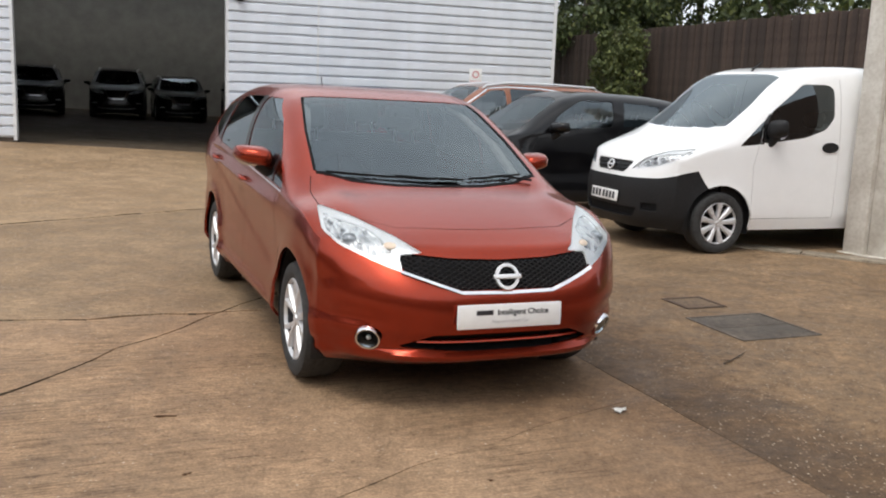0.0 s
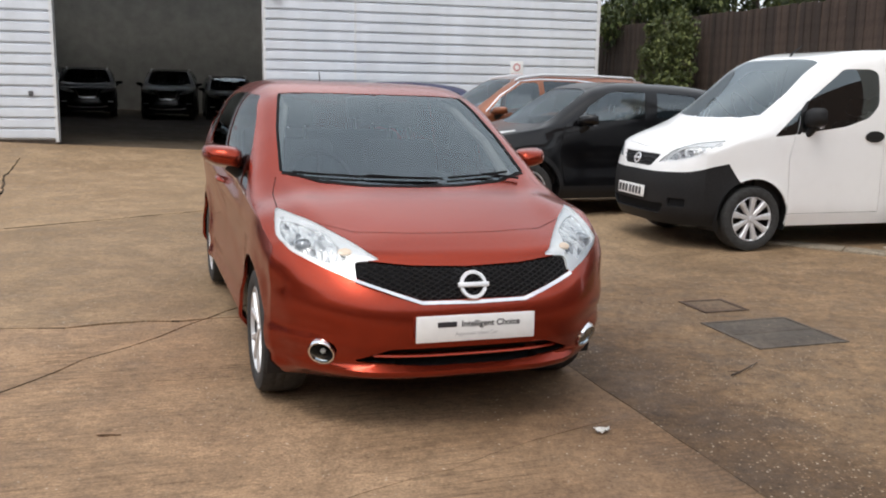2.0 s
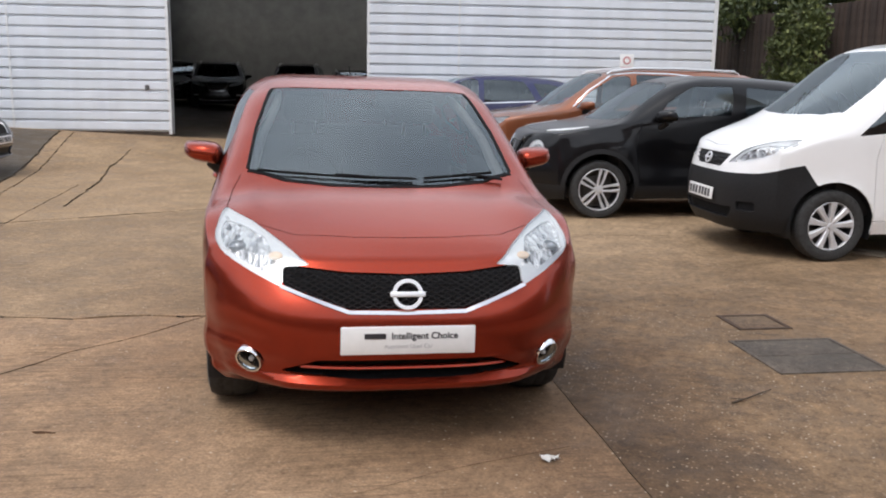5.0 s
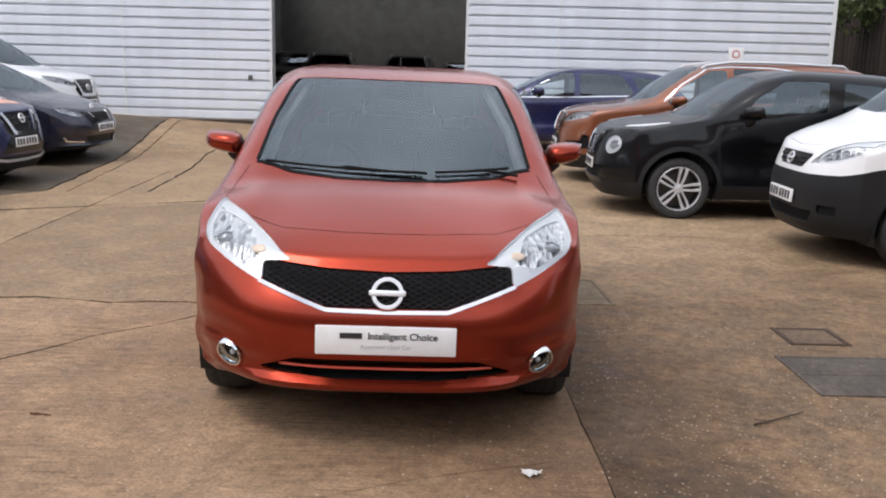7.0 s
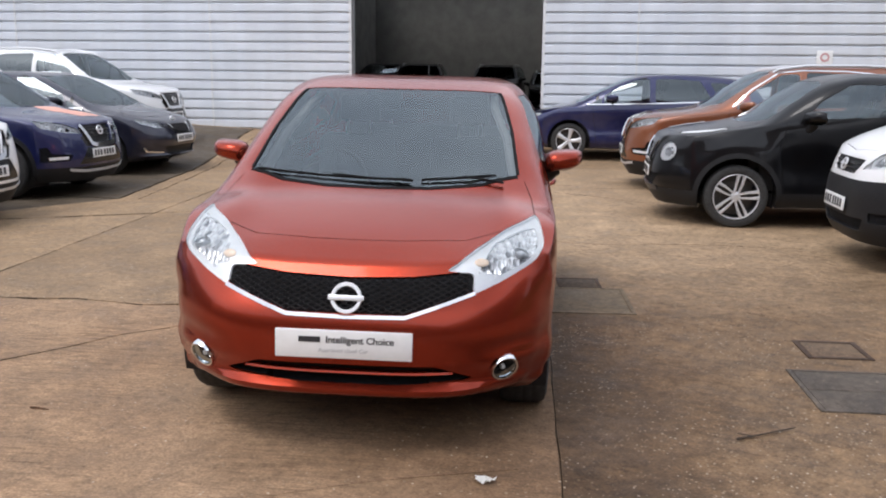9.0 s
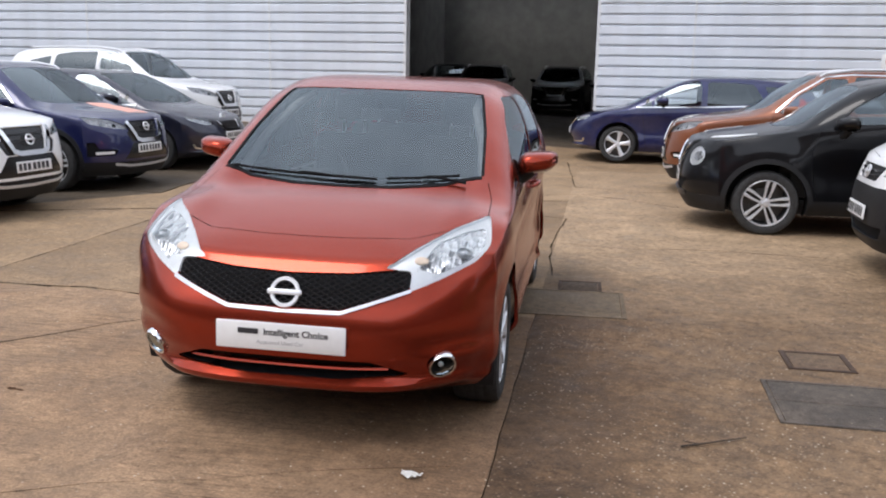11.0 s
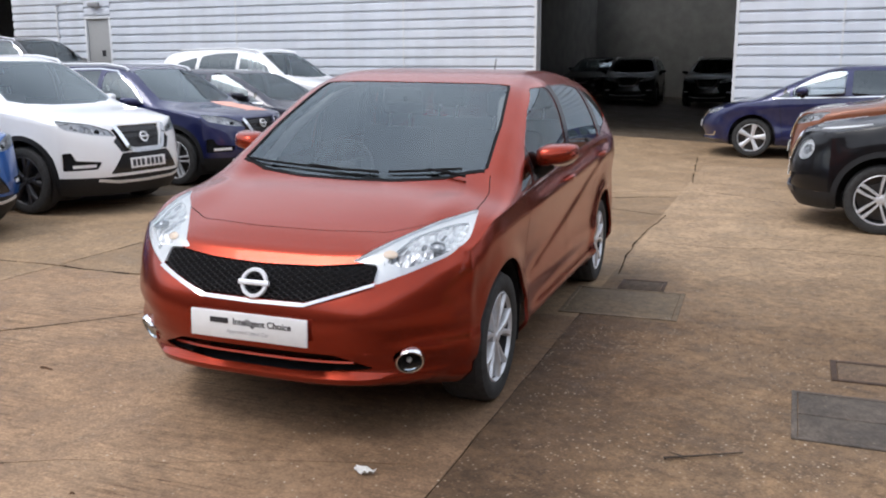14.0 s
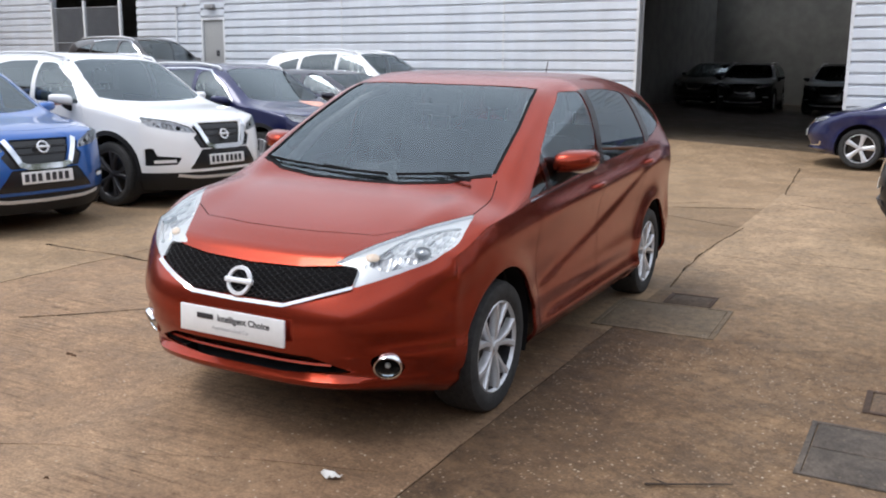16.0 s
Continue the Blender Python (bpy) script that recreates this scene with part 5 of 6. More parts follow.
LEFT = [("crossover_car", "bright blue crossover parked in the row", CROSSOVER, M_BLUE, (-5.135, 4.74, 0)),
        ("sport_utility_car", "white sport utility car with black lower cladding", SUV, M_WHITE, (-5.95, 6.87, 0)),
        ("crossover_car", "navy blue crossover with an orange sticker on its bonnet", CROSSOVER, M_NAVY, (-7.04, 9.16, 0)),
        ("crossover_car", "dark indigo hatchback with lit lamps in the row", HATCH_LONG, M_INDIGO, (-8.1, 11.6, 0)),
        ("sport_utility_car", "white sport utility car parked by the warehouse wall", SUV, M_WHITE, (-10.18, 13.46, 0))]
for nm, lb, P, mt, at in LEFT:
    c, t = build_car(nm, lb, P, mt, pose(at[0], at[1], apron(at[0], at[1]), 0, 0, 200), "parked cars")
    plate(c, 0.0, 0.53)
    badge(c, t, 0.8, 0.06)
    KEEP[lb] = c
    if "sticker" in lb:
        part("bonnet_sticker", ribbon(t, [(0.3, -0.22), (0.98, -0.3)], 0.4, 0.003, "top", 0.001), M_STICKER, c, "faded orange sticker")
greycar = copy_thing(KEEP["white sport utility car parked by the warehouse wall"], pose(-16.83, 11.37, apron(-16.83, 11.37), 0, 0, 201))
tagged(greycar, "dark grey sport utility car with roof rails by the wall")
for o in greycar.children_recursive:
    if o.name.startswith(("body", "door_mirror")):
        o.data = o.data.copy()
        o.data.materials[0] = M_GREYCAR
# vehicles standing in the warehouse; their dark paint stands in for its gloom
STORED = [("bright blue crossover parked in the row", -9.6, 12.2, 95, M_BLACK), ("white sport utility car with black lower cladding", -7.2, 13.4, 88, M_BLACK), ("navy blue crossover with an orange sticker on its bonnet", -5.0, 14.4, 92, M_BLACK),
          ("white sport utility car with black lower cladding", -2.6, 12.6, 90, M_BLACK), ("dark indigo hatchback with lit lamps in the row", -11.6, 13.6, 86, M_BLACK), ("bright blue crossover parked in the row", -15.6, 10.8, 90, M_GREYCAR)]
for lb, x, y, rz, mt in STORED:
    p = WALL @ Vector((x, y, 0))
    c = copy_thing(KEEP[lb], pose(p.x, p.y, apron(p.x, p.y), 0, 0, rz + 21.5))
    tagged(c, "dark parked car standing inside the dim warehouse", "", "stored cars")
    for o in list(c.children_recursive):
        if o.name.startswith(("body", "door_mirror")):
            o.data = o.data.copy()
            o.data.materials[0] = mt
        elif o.name.startswith(("bonnet_sticker", "badge", "number_plate", "plate_bar")):
            bpy.data.objects.remove(o)
# ---- the yard ----
STREAK = 24.0      # the way of the brushed ridges


def concrete(name, dark, pale, speck, streak, rough=0.75, stain=0.6, fade=None, joint_side=0):
    """Worn concrete: stains, fine grain, pebbles that show at the surface, and brushed ridges."""
    m, nt, b = material(name)
    big = noise_tex(nt, 0.45, 6, 0.6)
    mid = noise_tex(nt, 3.0, 6, 0.65)
    fine = noise_tex(nt, 70, 5, 0.7)
    c = ramp(nt, big.outputs["Fac"], [(0.3, dark), (0.68, pale)]).outputs[0]
    far = None
    if fade or joint_side:
        # the aggregate wears over to plain tan concrete further down the yard; both are darker along the joint
        geo = nt.nodes.new("ShaderNodeTexCoord")
        warp = noise_tex(nt, 1.1, 6, 0.65)

        def ruler(axis, lo, hi, wob):
            dot = nt.nodes.new("ShaderNodeVectorMath")
            dot.operation = "DOT_PRODUCT"
            dot.inputs[1].default_value = axis
            nt.links.new(geo.outputs["Object"], dot.inputs[0])
            add = nt.nodes.new("ShaderNodeMath")
            add.operation = "MULTIPLY_ADD"
            add.inputs[1].default_value = wob
            nt.links.new(warp.outputs["Fac"], add.inputs[0])
            nt.links.new(dot.outputs["Value"], add.inputs[2])
            mr = put(nt, "ShaderNodeMapRange")
            mr.inputs["From Min"].default_value, mr.inputs["From Max"].default_value = lo, hi
            nt.links.new(add.outputs[0], mr.inputs["Value"])
            return mr.outputs[0]

        if joint_side > 0:
            joint_dist = ruler((0.909, 0.416, 0), 2.86 - 0.15 + 0.8, 2.86 + 1.0 + 0.8, 1.6)
            joint_tone = ramp(nt, joint_dist, [(0.0, (0.36, 0.335, 0.32)), (0.45, (0.63, 0.6, 0.58)), (1.0, (1, 1, 1))])
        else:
            joint_dist = ruler((-0.909, -0.416, 0), -2.86 - 0.05 + 0.8, -2.86 + 1.45 + 0.8, 1.9)
            joint_tone = ramp(nt, joint_dist, [(0.0, (0.46, 0.43, 0.41)), (0.5, (0.74, 0.71, 0.69)), (1.0, (1, 1, 1))])
        c = mix(nt, 1.0, c, joint_tone.outputs[0], "MULTIPLY")
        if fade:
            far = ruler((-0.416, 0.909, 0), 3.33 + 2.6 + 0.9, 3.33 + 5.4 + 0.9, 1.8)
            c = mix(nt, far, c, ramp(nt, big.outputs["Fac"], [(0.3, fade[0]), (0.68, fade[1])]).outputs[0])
    clump = noise_tex(nt, 17.0, 6, 0.7)
    mott = ramp(nt, clump.outputs["Fac"], [(0.36, (0.5, 0.47, 0.44)), (0.5, (0.95, 0.93, 0.9)), (0.66, (1.35, 1.3, 1.22))])
    c = mix(nt, 0.7 if fade else 0.5, c, mott.outputs[0], "MULTIPLY")
    if fade:
        heap = noise_tex(nt, 5.5, 5, 0.7)
        heaped = mix(nt, 0.5, c, ramp(nt, heap.outputs["Fac"], [(0.36, (0.55, 0.52, 0.49)), (0.52, (1, 0.98, 0.96)), (0.68, (1.3, 1.27, 1.2))]).outputs[0], "MULTIPLY")
        c = mix(nt, far, heaped, mix(nt, 0.2, c, heaped))
    blot = ramp(nt, mid.outputs["Fac"], [(0.42, (0.62, 0.6, 0.58)), (0.62, (1.08, 1.06, 1.04))])
    c = mix(nt, stain, c, blot.outputs[0], "MULTIPLY")
    grain = ramp(nt, fine.outputs["Fac"], [(0.3, (0.45, 0.43, 0.41)), (0.7, (1.45, 1.45, 1.45))])
    c = mix(nt, 0.7, c, grain.outputs[0], "MULTIPLY")
    tc = nt.nodes.new("ShaderNodeTexCoord")
    vor = put(nt, "ShaderNodeTexVoronoi", Scale=52.0)
    nt.links.new(tc.outputs["Object"], vor.inputs["Vector"])
    stone = ramp(nt, vor.outputs["Distance"], [(0.18, (1, 1, 1)), (0.36, (0, 0, 0))])
    sep = nt.nodes.new("ShaderNodeSeparateColor")
    nt.links.new(vor.outputs["Color"], sep.inputs[0])
    pick = ramp(nt, sep.outputs[0], [(1 - speck, (0, 0, 0)), (1 - speck + 0.08, (1, 1, 1))])
    near = noise_tex(nt, 1.3, 3)
    patch = ramp(nt, near.outputs["Fac"], [(0.35, (0.15, 0.15, 0.15)), (0.6, (1, 1, 1))])
    mask = mix(nt, 1.0, stone.outputs[0], pick.outputs[0], "MULTIPLY")
    mask = mix(nt, 1.0, mask, patch.outputs[0], "MULTIPLY")
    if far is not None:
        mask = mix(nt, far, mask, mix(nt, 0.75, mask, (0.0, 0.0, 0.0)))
    hue = ramp(nt, sep.outputs[1], [(0.0, (0.12, 0.07, 0.04)), (0.4, (0.32, 0.21, 0.13)), (0.75, (0.42, 0.33, 0.23)), (1.0, (0.62, 0.53, 0.42))])
    c = mix(nt, mask, c, hue.outputs[0])
    h = fine.outputs["Fac"]
    if streak:
        mp = nt.nodes.new("ShaderNodeMapping")
        mp.vector_type = "TEXTURE"
        mp.inputs["Rotation"].default_value = (0, 0, radians(STREAK))
        mp.inputs["Scale"].default_value = (0.3, 0.02, 1)
        nt.links.new(tc.outputs["Object"], mp.inputs["Vector"])
        sn = put(nt, "ShaderNodeTexNoise", Scale=1.0, Detail=4, Roughness=0.6)
        nt.links.new(mp.outputs[0], sn.inputs["Vector"])
        zone = noise_tex(nt, 0.8, 3)
        zr = ramp(nt, zone.outputs["Fac"], [(0.4, (0, 0, 0)), (0.62, (streak, streak, streak))])
        lines = ramp(nt, sn.outputs["Fac"], [(0.36, (0.4, 0.36, 0.33)), (0.5, (0.97, 0.96, 0.95)), (0.68, (1.12, 1.1, 1.08))])
        c = mix(nt, zr.outputs[0], c, mix(nt, 1.0, c, lines.outputs[0], "MULTIPLY"))
    c = mix(nt, 1.0, c, (0.93, 0.93, 0.93), "MULTIPLY")
    nt.links.new(c, b.inputs["Base Color"])
    r = ramp(nt, mid.outputs["Fac"], [(0.3, (rough - 0.18,) * 3), (0.6, (rough + 0.1,) * 3)])
    nt.links.new(r.outputs[0], b.inputs["Roughness"])
    b.inputs["Specular IOR Level"].default_value = 0.28
    hh = mix(nt, 0.5, fine.outputs["Fac"], mask, "ADD")
    bump(nt, b, hh, 0.35, 0.006)
    return m


M_TAN = concrete("pale_tan_concrete", (0.31, 0.212, 0.126), (0.44, 0.315, 0.197), 0.24, 0.0)
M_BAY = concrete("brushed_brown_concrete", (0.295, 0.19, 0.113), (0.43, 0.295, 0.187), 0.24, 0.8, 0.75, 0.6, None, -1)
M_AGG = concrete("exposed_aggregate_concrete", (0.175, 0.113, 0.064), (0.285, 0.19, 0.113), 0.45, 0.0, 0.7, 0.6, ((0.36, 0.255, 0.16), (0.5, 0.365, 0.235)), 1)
M_AGG2 = concrete("worn_aggregate_concrete", (0.25, 0.17, 0.1), (0.36, 0.255, 0.16), 0.4, 0.25)
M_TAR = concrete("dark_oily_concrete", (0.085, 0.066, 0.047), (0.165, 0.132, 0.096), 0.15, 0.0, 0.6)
M_DIRT = plain("packed_dirt", (0.075, 0.052, 0.034), 0.95, 0, 0.5, 30)

gb = bmesh.new()
gs = [-2000, -300, -60, -30] + [v * 0.75 for v in range(-32, 33)] + [30, 60, 300, 2000]
gv = [[gb.verts.new((x - 4, y + 10, apron(x - 4, y + 10))) for y in gs] for x in gs]
for i in range(len(gs) - 1):
    for j in range(len(gs) - 1):
        gb.faces.new((gv[i][j], gv[i + 1][j], gv[i + 1][j + 1], gv[i][j + 1]))
gb.normal_update()


def bay(poly, slot, local=True):
    pts = [tuple((BAY @ Vector((x, y, 0)))[:2]) for x, y in poly] if local else poly
    for f in carve(gb, pts, (0, 1), lambda f: True):
        f.material_index = slot


ANY = lambda f: True
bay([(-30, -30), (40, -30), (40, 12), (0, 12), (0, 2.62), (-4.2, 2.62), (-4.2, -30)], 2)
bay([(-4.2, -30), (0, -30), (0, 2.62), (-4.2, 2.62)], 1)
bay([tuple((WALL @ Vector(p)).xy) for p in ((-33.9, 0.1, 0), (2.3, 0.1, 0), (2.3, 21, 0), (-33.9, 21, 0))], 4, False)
bay([(-4.2, 2.62), (0, 2.62), (0, 8.3), (-4.2, 6.25)], 3)
bay([(-6.48, 8.85), (-7.91, 11.36), (-10.6, 16.0), (-22, 11.5), (-15, -2), (-8.6, 1.5), (-7.3, 5.4), (-6.75, 7.6)], 4, False)


def crack(pts, width, wander=0.03, seed=1):
    """An open joint or crack, sunk into the ground along a line."""
    rnd = random.Random(seed)
    line = dense(pts, 0.22)
    line = [line[0]] + [(x + rnd.uniform(-wander, wander), y + rnd.uniform(-wander, wander)) for x, y in line[1:-1]] + [line[-1]]
    n = len(line)
    left, right = [], []
    for k, p in enumerate(line):
        a, b = Vector(line[max(k - 1, 0)]), Vector(line[min(k + 1, n - 1)])
        d = (b - a).normalized()
        w = width * rnd.choice((0.45, 0.6, 0.8, 1.0, 1.2)) / 2
        left.append((p[0] - d.y * w, p[1] + d.x * w))
        right.append((p[0] + d.y * w, p[1] - d.x * w))
    faces = carve(gb, left + right[::-1], (0, 1), ANY)
    for f in faces:
        f.material_index = 5
    r = bmesh.ops.extrude_face_region(gb, geom=faces)
    for v in r["geom"]:
        if isinstance(v, bmesh.types.BMVert):
            v.co.z -= 0.022
    bmesh.ops.delete(gb, geom=[f for f in faces if f.is_valid], context="FACES_ONLY")


def along(x0, y0, x1, y1):
    return [tuple((BAY @ Vector((x0, y0, 0)))[:2]), tuple((BAY @ Vector((x1, y1, 0)))[:2])]


crack(along(0, -5, 0, 2.9), 0.006, 0.012, 2)
crack(along(-4.2, -5, -4.2, 9.6), 0.016, 0.01, 3)
crack([(-4.6, 4.55), (-2.81, 5.29), (-2.33, 5.45), (-1.92, 5.65), (-1.3, 5.9)], 0.04, 0.03, 4)
crack([(-2.2, 3.8), (-2.08, 4.09), (-1.86, 4.86), (-1.53, 5.88), (-1.1, 6.9)], 0.024, 0.03, 5)
crack([(-8.0, 5.3), (-5.99, 7.45), (-5.5, 8.02), (-4.58, 9.08), (-3.35, 10.53), (-2.3, 11.7)], 0.05, 0.02, 6)
crack([(-0.6, 2.75), (-0.36, 3.12), (-0.04, 3.45), (0.29, 3.76), (0.65, 4.14), (0.95, 4.4)], 0.006, 0.03, 7)
crack([(-0.38, 7.8), (-0.97, 8.89), (-1.59, 10.43), (-2.82, 10.46)], 0.016, 0.015, 8)
crack([(-0.94, 9.1), (-0.38, 9.2), (0.09, 9.6), (1.2, 10.0)], 0.016, 0.03, 9)
crack([(-3.25, 10.95), (-2.95, 11.71), (-2.11, 12.93), (-1.4, 13.6)], 0.016, 0.008, 10)
crack([(-4.5, 16.2), (-2.8, 13.08), (-2.19, 13.33)], 0.02, 0.01, 11)
crack([(-6.48, 8.85), (-7.91, 11.36), (-10.6, 16.0)], 0.05, 0.02, 12)
crack([(-6.25, 8.95), (-7.66, 11.42), (-10.3, 16.0)], 0.025, 0.015, 15)
crack([(-9.4, 8.1), (-7.29, 8.51), (-6.93, 8.76), (-6.48, 8.85)], 0.04, 0.02, 13)
crack([(-8.34, 14.96), (-7.53, 13.16), (-6.91, 12.2), (-6.06, 10.62), (-5.48, 9.44)], 0.035, 0.02, 14)
crack([(-2.4, 12.46), (-1.72, 12.36), (-0.94, 12.14)], 0.015, 0.02, 16)
ground = solid("ground", gb, [M_TAN, M_BAY, M_AGG, M_AGG2, M_TAR, M_DIRT], "worn brown concrete yard with cracks and joints", "ground", None, "", "structure")

# ---- covers, litter and marks on the ground ----
M_IRON = concrete("worn_cast_iron", (0.09, 0.076, 0.065), (0.185, 0.155, 0.128), 0.1, 0.0, 0.7, 1.0)
M_RUST = plain("rusty_steel_frame", (0.06, 0.035, 0.022), 0.8, 0.2, 0.4, 20)
M_PATCH = concrete("grey_cover_concrete", (0.16, 0.122, 0.08), (0.24, 0.185, 0.128), 0.15, 0.0)


M_SMALL = concrete("small_cover_concrete", (0.15, 0.1, 0.065), (0.22, 0.155, 0.1), 0.15, 0.0)


def cover(name, label, m, w, d, rim, mat, leaves=1):
    """A flat access cover in its frame, let into the ground."""
    c = thing(name, label, "manhole cover", m)
    b = bmesh.new()
    for x0, y0, x1, y1 in ((0, 0, w, rim), (0, d - rim, w, d), (0, rim, rim, d - rim), (w - rim, rim, w, d - rim)):
        box(b, x0, y0, -0.02, x1, y1, 0.007, 0.002)
    part("frame", b, M_RUST if mat in (M_DIRT, M_SMALL) else mat, c)
    for k in range(leaves):
        x0, x1 = rim + (w - 2 * rim) * k / leaves + 0.004, rim + (w - 2 * rim) * (k + 1) / leaves - 0.004
        b = bmesh.new()
        box(b, x0, rim + 0.004, -0.02, x1, d - rim - 0.004, 0.005, 0.002)
        part("leaf", b, mat, c)
    return c


cover("access_cover", "dark worn iron double access cover in the ground", pose(1.66, 6.27, 0, 0, 0, -66), 0.62, 0.66, 0.025, M_IRON, 2)
cover("small_cover", "small square cover with a rusty frame", pose(1.60, 6.86, 0, 0, 0, -66), 0.34, 0.36, 0.03, M_SMALL)
cover("concrete_cover", "large grey concrete access cover beside the car", pose(-0.04, 6.62, 0, 0, 0, 26), 0.74, 0.72, 0.03, M_PATCH)
slot = cover("drain_slot", "sunken dark drain slot behind the concrete cover", pose(-0.12, 7.40, 0, 0, 0, 26), 0.32, 0.3, 0.025, M_DIRT)


def blob(name, label, cat, x, y, sx, sy, rz, mat, seed, h=0.003):
    rnd = random.Random(seed)
    b = bmesh.new()
    n = 14
    ring = []
    for k in range(n):
        a = 2 * math.pi * k / n
        r = rnd.uniform(0.35, 1.0)
        ring.append(b.verts.new((sx * r * math.cos(a), sy * r * math.sin(a), 0.001)))
    mid = [b.verts.new((v.co.x * 0.5, v.co.y * 0.5, h * rnd.uniform(0.6, 1.4))) for v in ring]
    c = b.verts.new((0, 0, h))
    for k in range(n):
        b.faces.new((ring[k], ring[(k + 1) % n], mid[(k + 1) % n], mid[k]))
        b.faces.new((mid[k], mid[(k + 1) % n], c))
    return solid(name, b, mat, label, cat, pose(x, y, apron(x, y), 0, 0, rz))


M_MUD = plain("dark_mud", (0.09, 0.05, 0.028), 1.0, 0, 0.5, 60, 0, 0.1)
for k, (x, y, sx, sy, rz) in enumerate([(-1.255, 3.85, 0.075, 0.022, 10), (0.25, 3.35, 0.02, 0.015, 0), (-0.95, 3.25, 0.03, 0.015, 50), (0.35, 2.9, 0.03, 0.02, 0)]):
    blob("mud_patch", "dark dried mud patch on the concrete", "mud", x, y, sx, sy, rz, M_MUD, k)
lb = bmesh.new()
rnd = random.Random(5)
lv = [[lb.verts.new((0.016 * i + rnd.uniform(-0.004, 0.004), 0.014 * j + rnd.uniform(-0.004, 0.004), 0.006 + rnd.uniform(0, 0.022))) for j in range(4)] for i in range(6)]
for i in range(5):
    for j in range(3):
        if (i, j) not in ((0, 2), (4, 0)):
            lb.faces.new((lv[i][j], lv[i + 1][j], lv[i + 1][j + 1], lv[i][j + 1]))
bmesh.ops.solidify(lb, geom=lb.faces[:], thickness=0.002)
solid("paper_litter", lb, plain("white_paper", (0.88, 0.87, 0.84), 0.8, 0, 0.08), "crumpled scrap of white paper on the concrete", "litter", pose(0.86, 4.19, 0, 0, 0, 20))
tb = bmesh.new()
tube(tb, [(1.64, 5.15, 0.008), (1.72, 5.24, 0.012), (1.78, 5.33, 0.01), (1.84, 5.42, 0.008)], [0.0045, 0.004, 0.0035, 0.002], 6)
tube(tb, [(1.70, 5.215, 0.01), (1.63, 5.20, 0.014)], [0.0035, 0.002], 5)
solid("twig", tb, plain("twig_bark", (0.05, 0.035, 0.025), 0.9), "thin dark twig lying on the aggregate", "twig")

# ---- the warehouse ----
M_CLAD, nt, b = material("pale_grey_cladding")
n1 = noise_tex(nt, 1.5, 5)
tc = nt.nodes.new("ShaderNodeTexCoord")
mp = nt.nodes.new("ShaderNodeMapping")
mp.inputs["Scale"].default_value = (3, 3, 0.25)
nt.links.new(tc.outputs["Object"], mp.inputs["Vector"])
n2 = put(nt, "ShaderNodeTexNoise", Scale=1.0, Detail=5, Roughness=0.6)
nt.links.new(mp.outputs[0], n2.inputs["Vector"])
c1 = ramp(nt, n1.outputs["Fac"], [(0.3, (0.63, 0.665, 0.72)), (0.7, (0.73, 0.765, 0.815))])
c2 = ramp(nt, n2.outputs["Fac"], [(0.35, (0.9, 0.89, 0.87)), (0.65, (1, 1, 1))])
nt.links.new(mix(nt, 0.7, c1.outputs[0], c2.outputs[0], "MULTIPLY"), b.inputs["Base Color"])
b.inputs["Roughness"].default_value = 0.45
M_FLASH = plain("white_flashing", (0.7, 0.71, 0.72), 0.45)
M_PLINTH = plain("brown_plinth", (0.09, 0.07, 0.055), 0.9, 0, 0.35, 8)
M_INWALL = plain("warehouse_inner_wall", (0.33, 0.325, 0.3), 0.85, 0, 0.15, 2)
M_GALV = plain("galvanised_mesh", (0.32, 0.33, 0.35), 0.6, 0.2)
M_STEEL = plain("dark_steel", (0.09, 0.09, 0.092), 0.6)
PITCH = 0.2


def cladding(name, x0, x1, z0, z1, label):
    """Horizontal ribbed sheet between x0 and x1 along the wall."""
    bm = bmesh.new()
    prof = [(0.0, z0)]
    z = z0
    while z + PITCH < z1:
        prof += [(0.0, z + 0.03), (-0.044, z + 0.032), (-0.046, z + 0.045), (-0.04, z + PITCH - 0.03), (-0.004, z + PITCH - 0.001), (0.0, z + PITCH)]
        z += PITCH
    prof.append((0.0, z1))
    va = [bm.verts.new((x0, y, z)) for y, z in prof]
    vb = [bm.verts.new((x1, y, z)) for y, z in prof]
    for k in range(len(prof) - 1):
        bm.faces.new((va[k], vb[k], vb[k + 1], va[k + 1]))
    box(bm, x0, 0.02, z0, x1, 0.18, z1)
    return solid(name, bm, M_CLAD, label, "wall", WALL, "", "structure", False)


def slab(name, x0, y0, z0, x1, y1, z1, mat, label, cat="wall", m=WALL, bevel=0.0):
    bm = bmesh.new()
    box(bm, x0, y0, z0, x1, y1, z1, bevel)
    return solid(name, bm, mat, label, cat, m, "", "structure")


OL, OR, END, FAR = -8.85, -4.95, 2.3, -36.0      # the opening and the ends, along the wall
D0, D1, G0, G1 = -21.0, -20.13, -27.3, -23.5
ZB, ZT = 0.33, 6.6
cladding("wall_main", D1, OL, ZB, ZT, "pale grey ribbed metal warehouse wall")
cladding("wall_corner", OR, END, ZB, ZT, "pale grey ribbed metal warehouse wall")
cladding("wall_over_opening", OL, OR, 5.2, ZT, "pale grey ribbed metal above the opening")
cladding("wall_over_door", D0, D1, 2.83, ZT, "pale grey ribbed metal above the small door")
cladding("wall_between", G1, D0, ZB, ZT, "pale grey ribbed metal warehouse wall")
cladding("wall_end", FAR, G0, ZB, ZT, "pale grey ribbed metal warehouse wall")
cladding("wall_over_gate", G0, G1, 4.2, ZT, "pale grey ribbed metal above the dark bay")
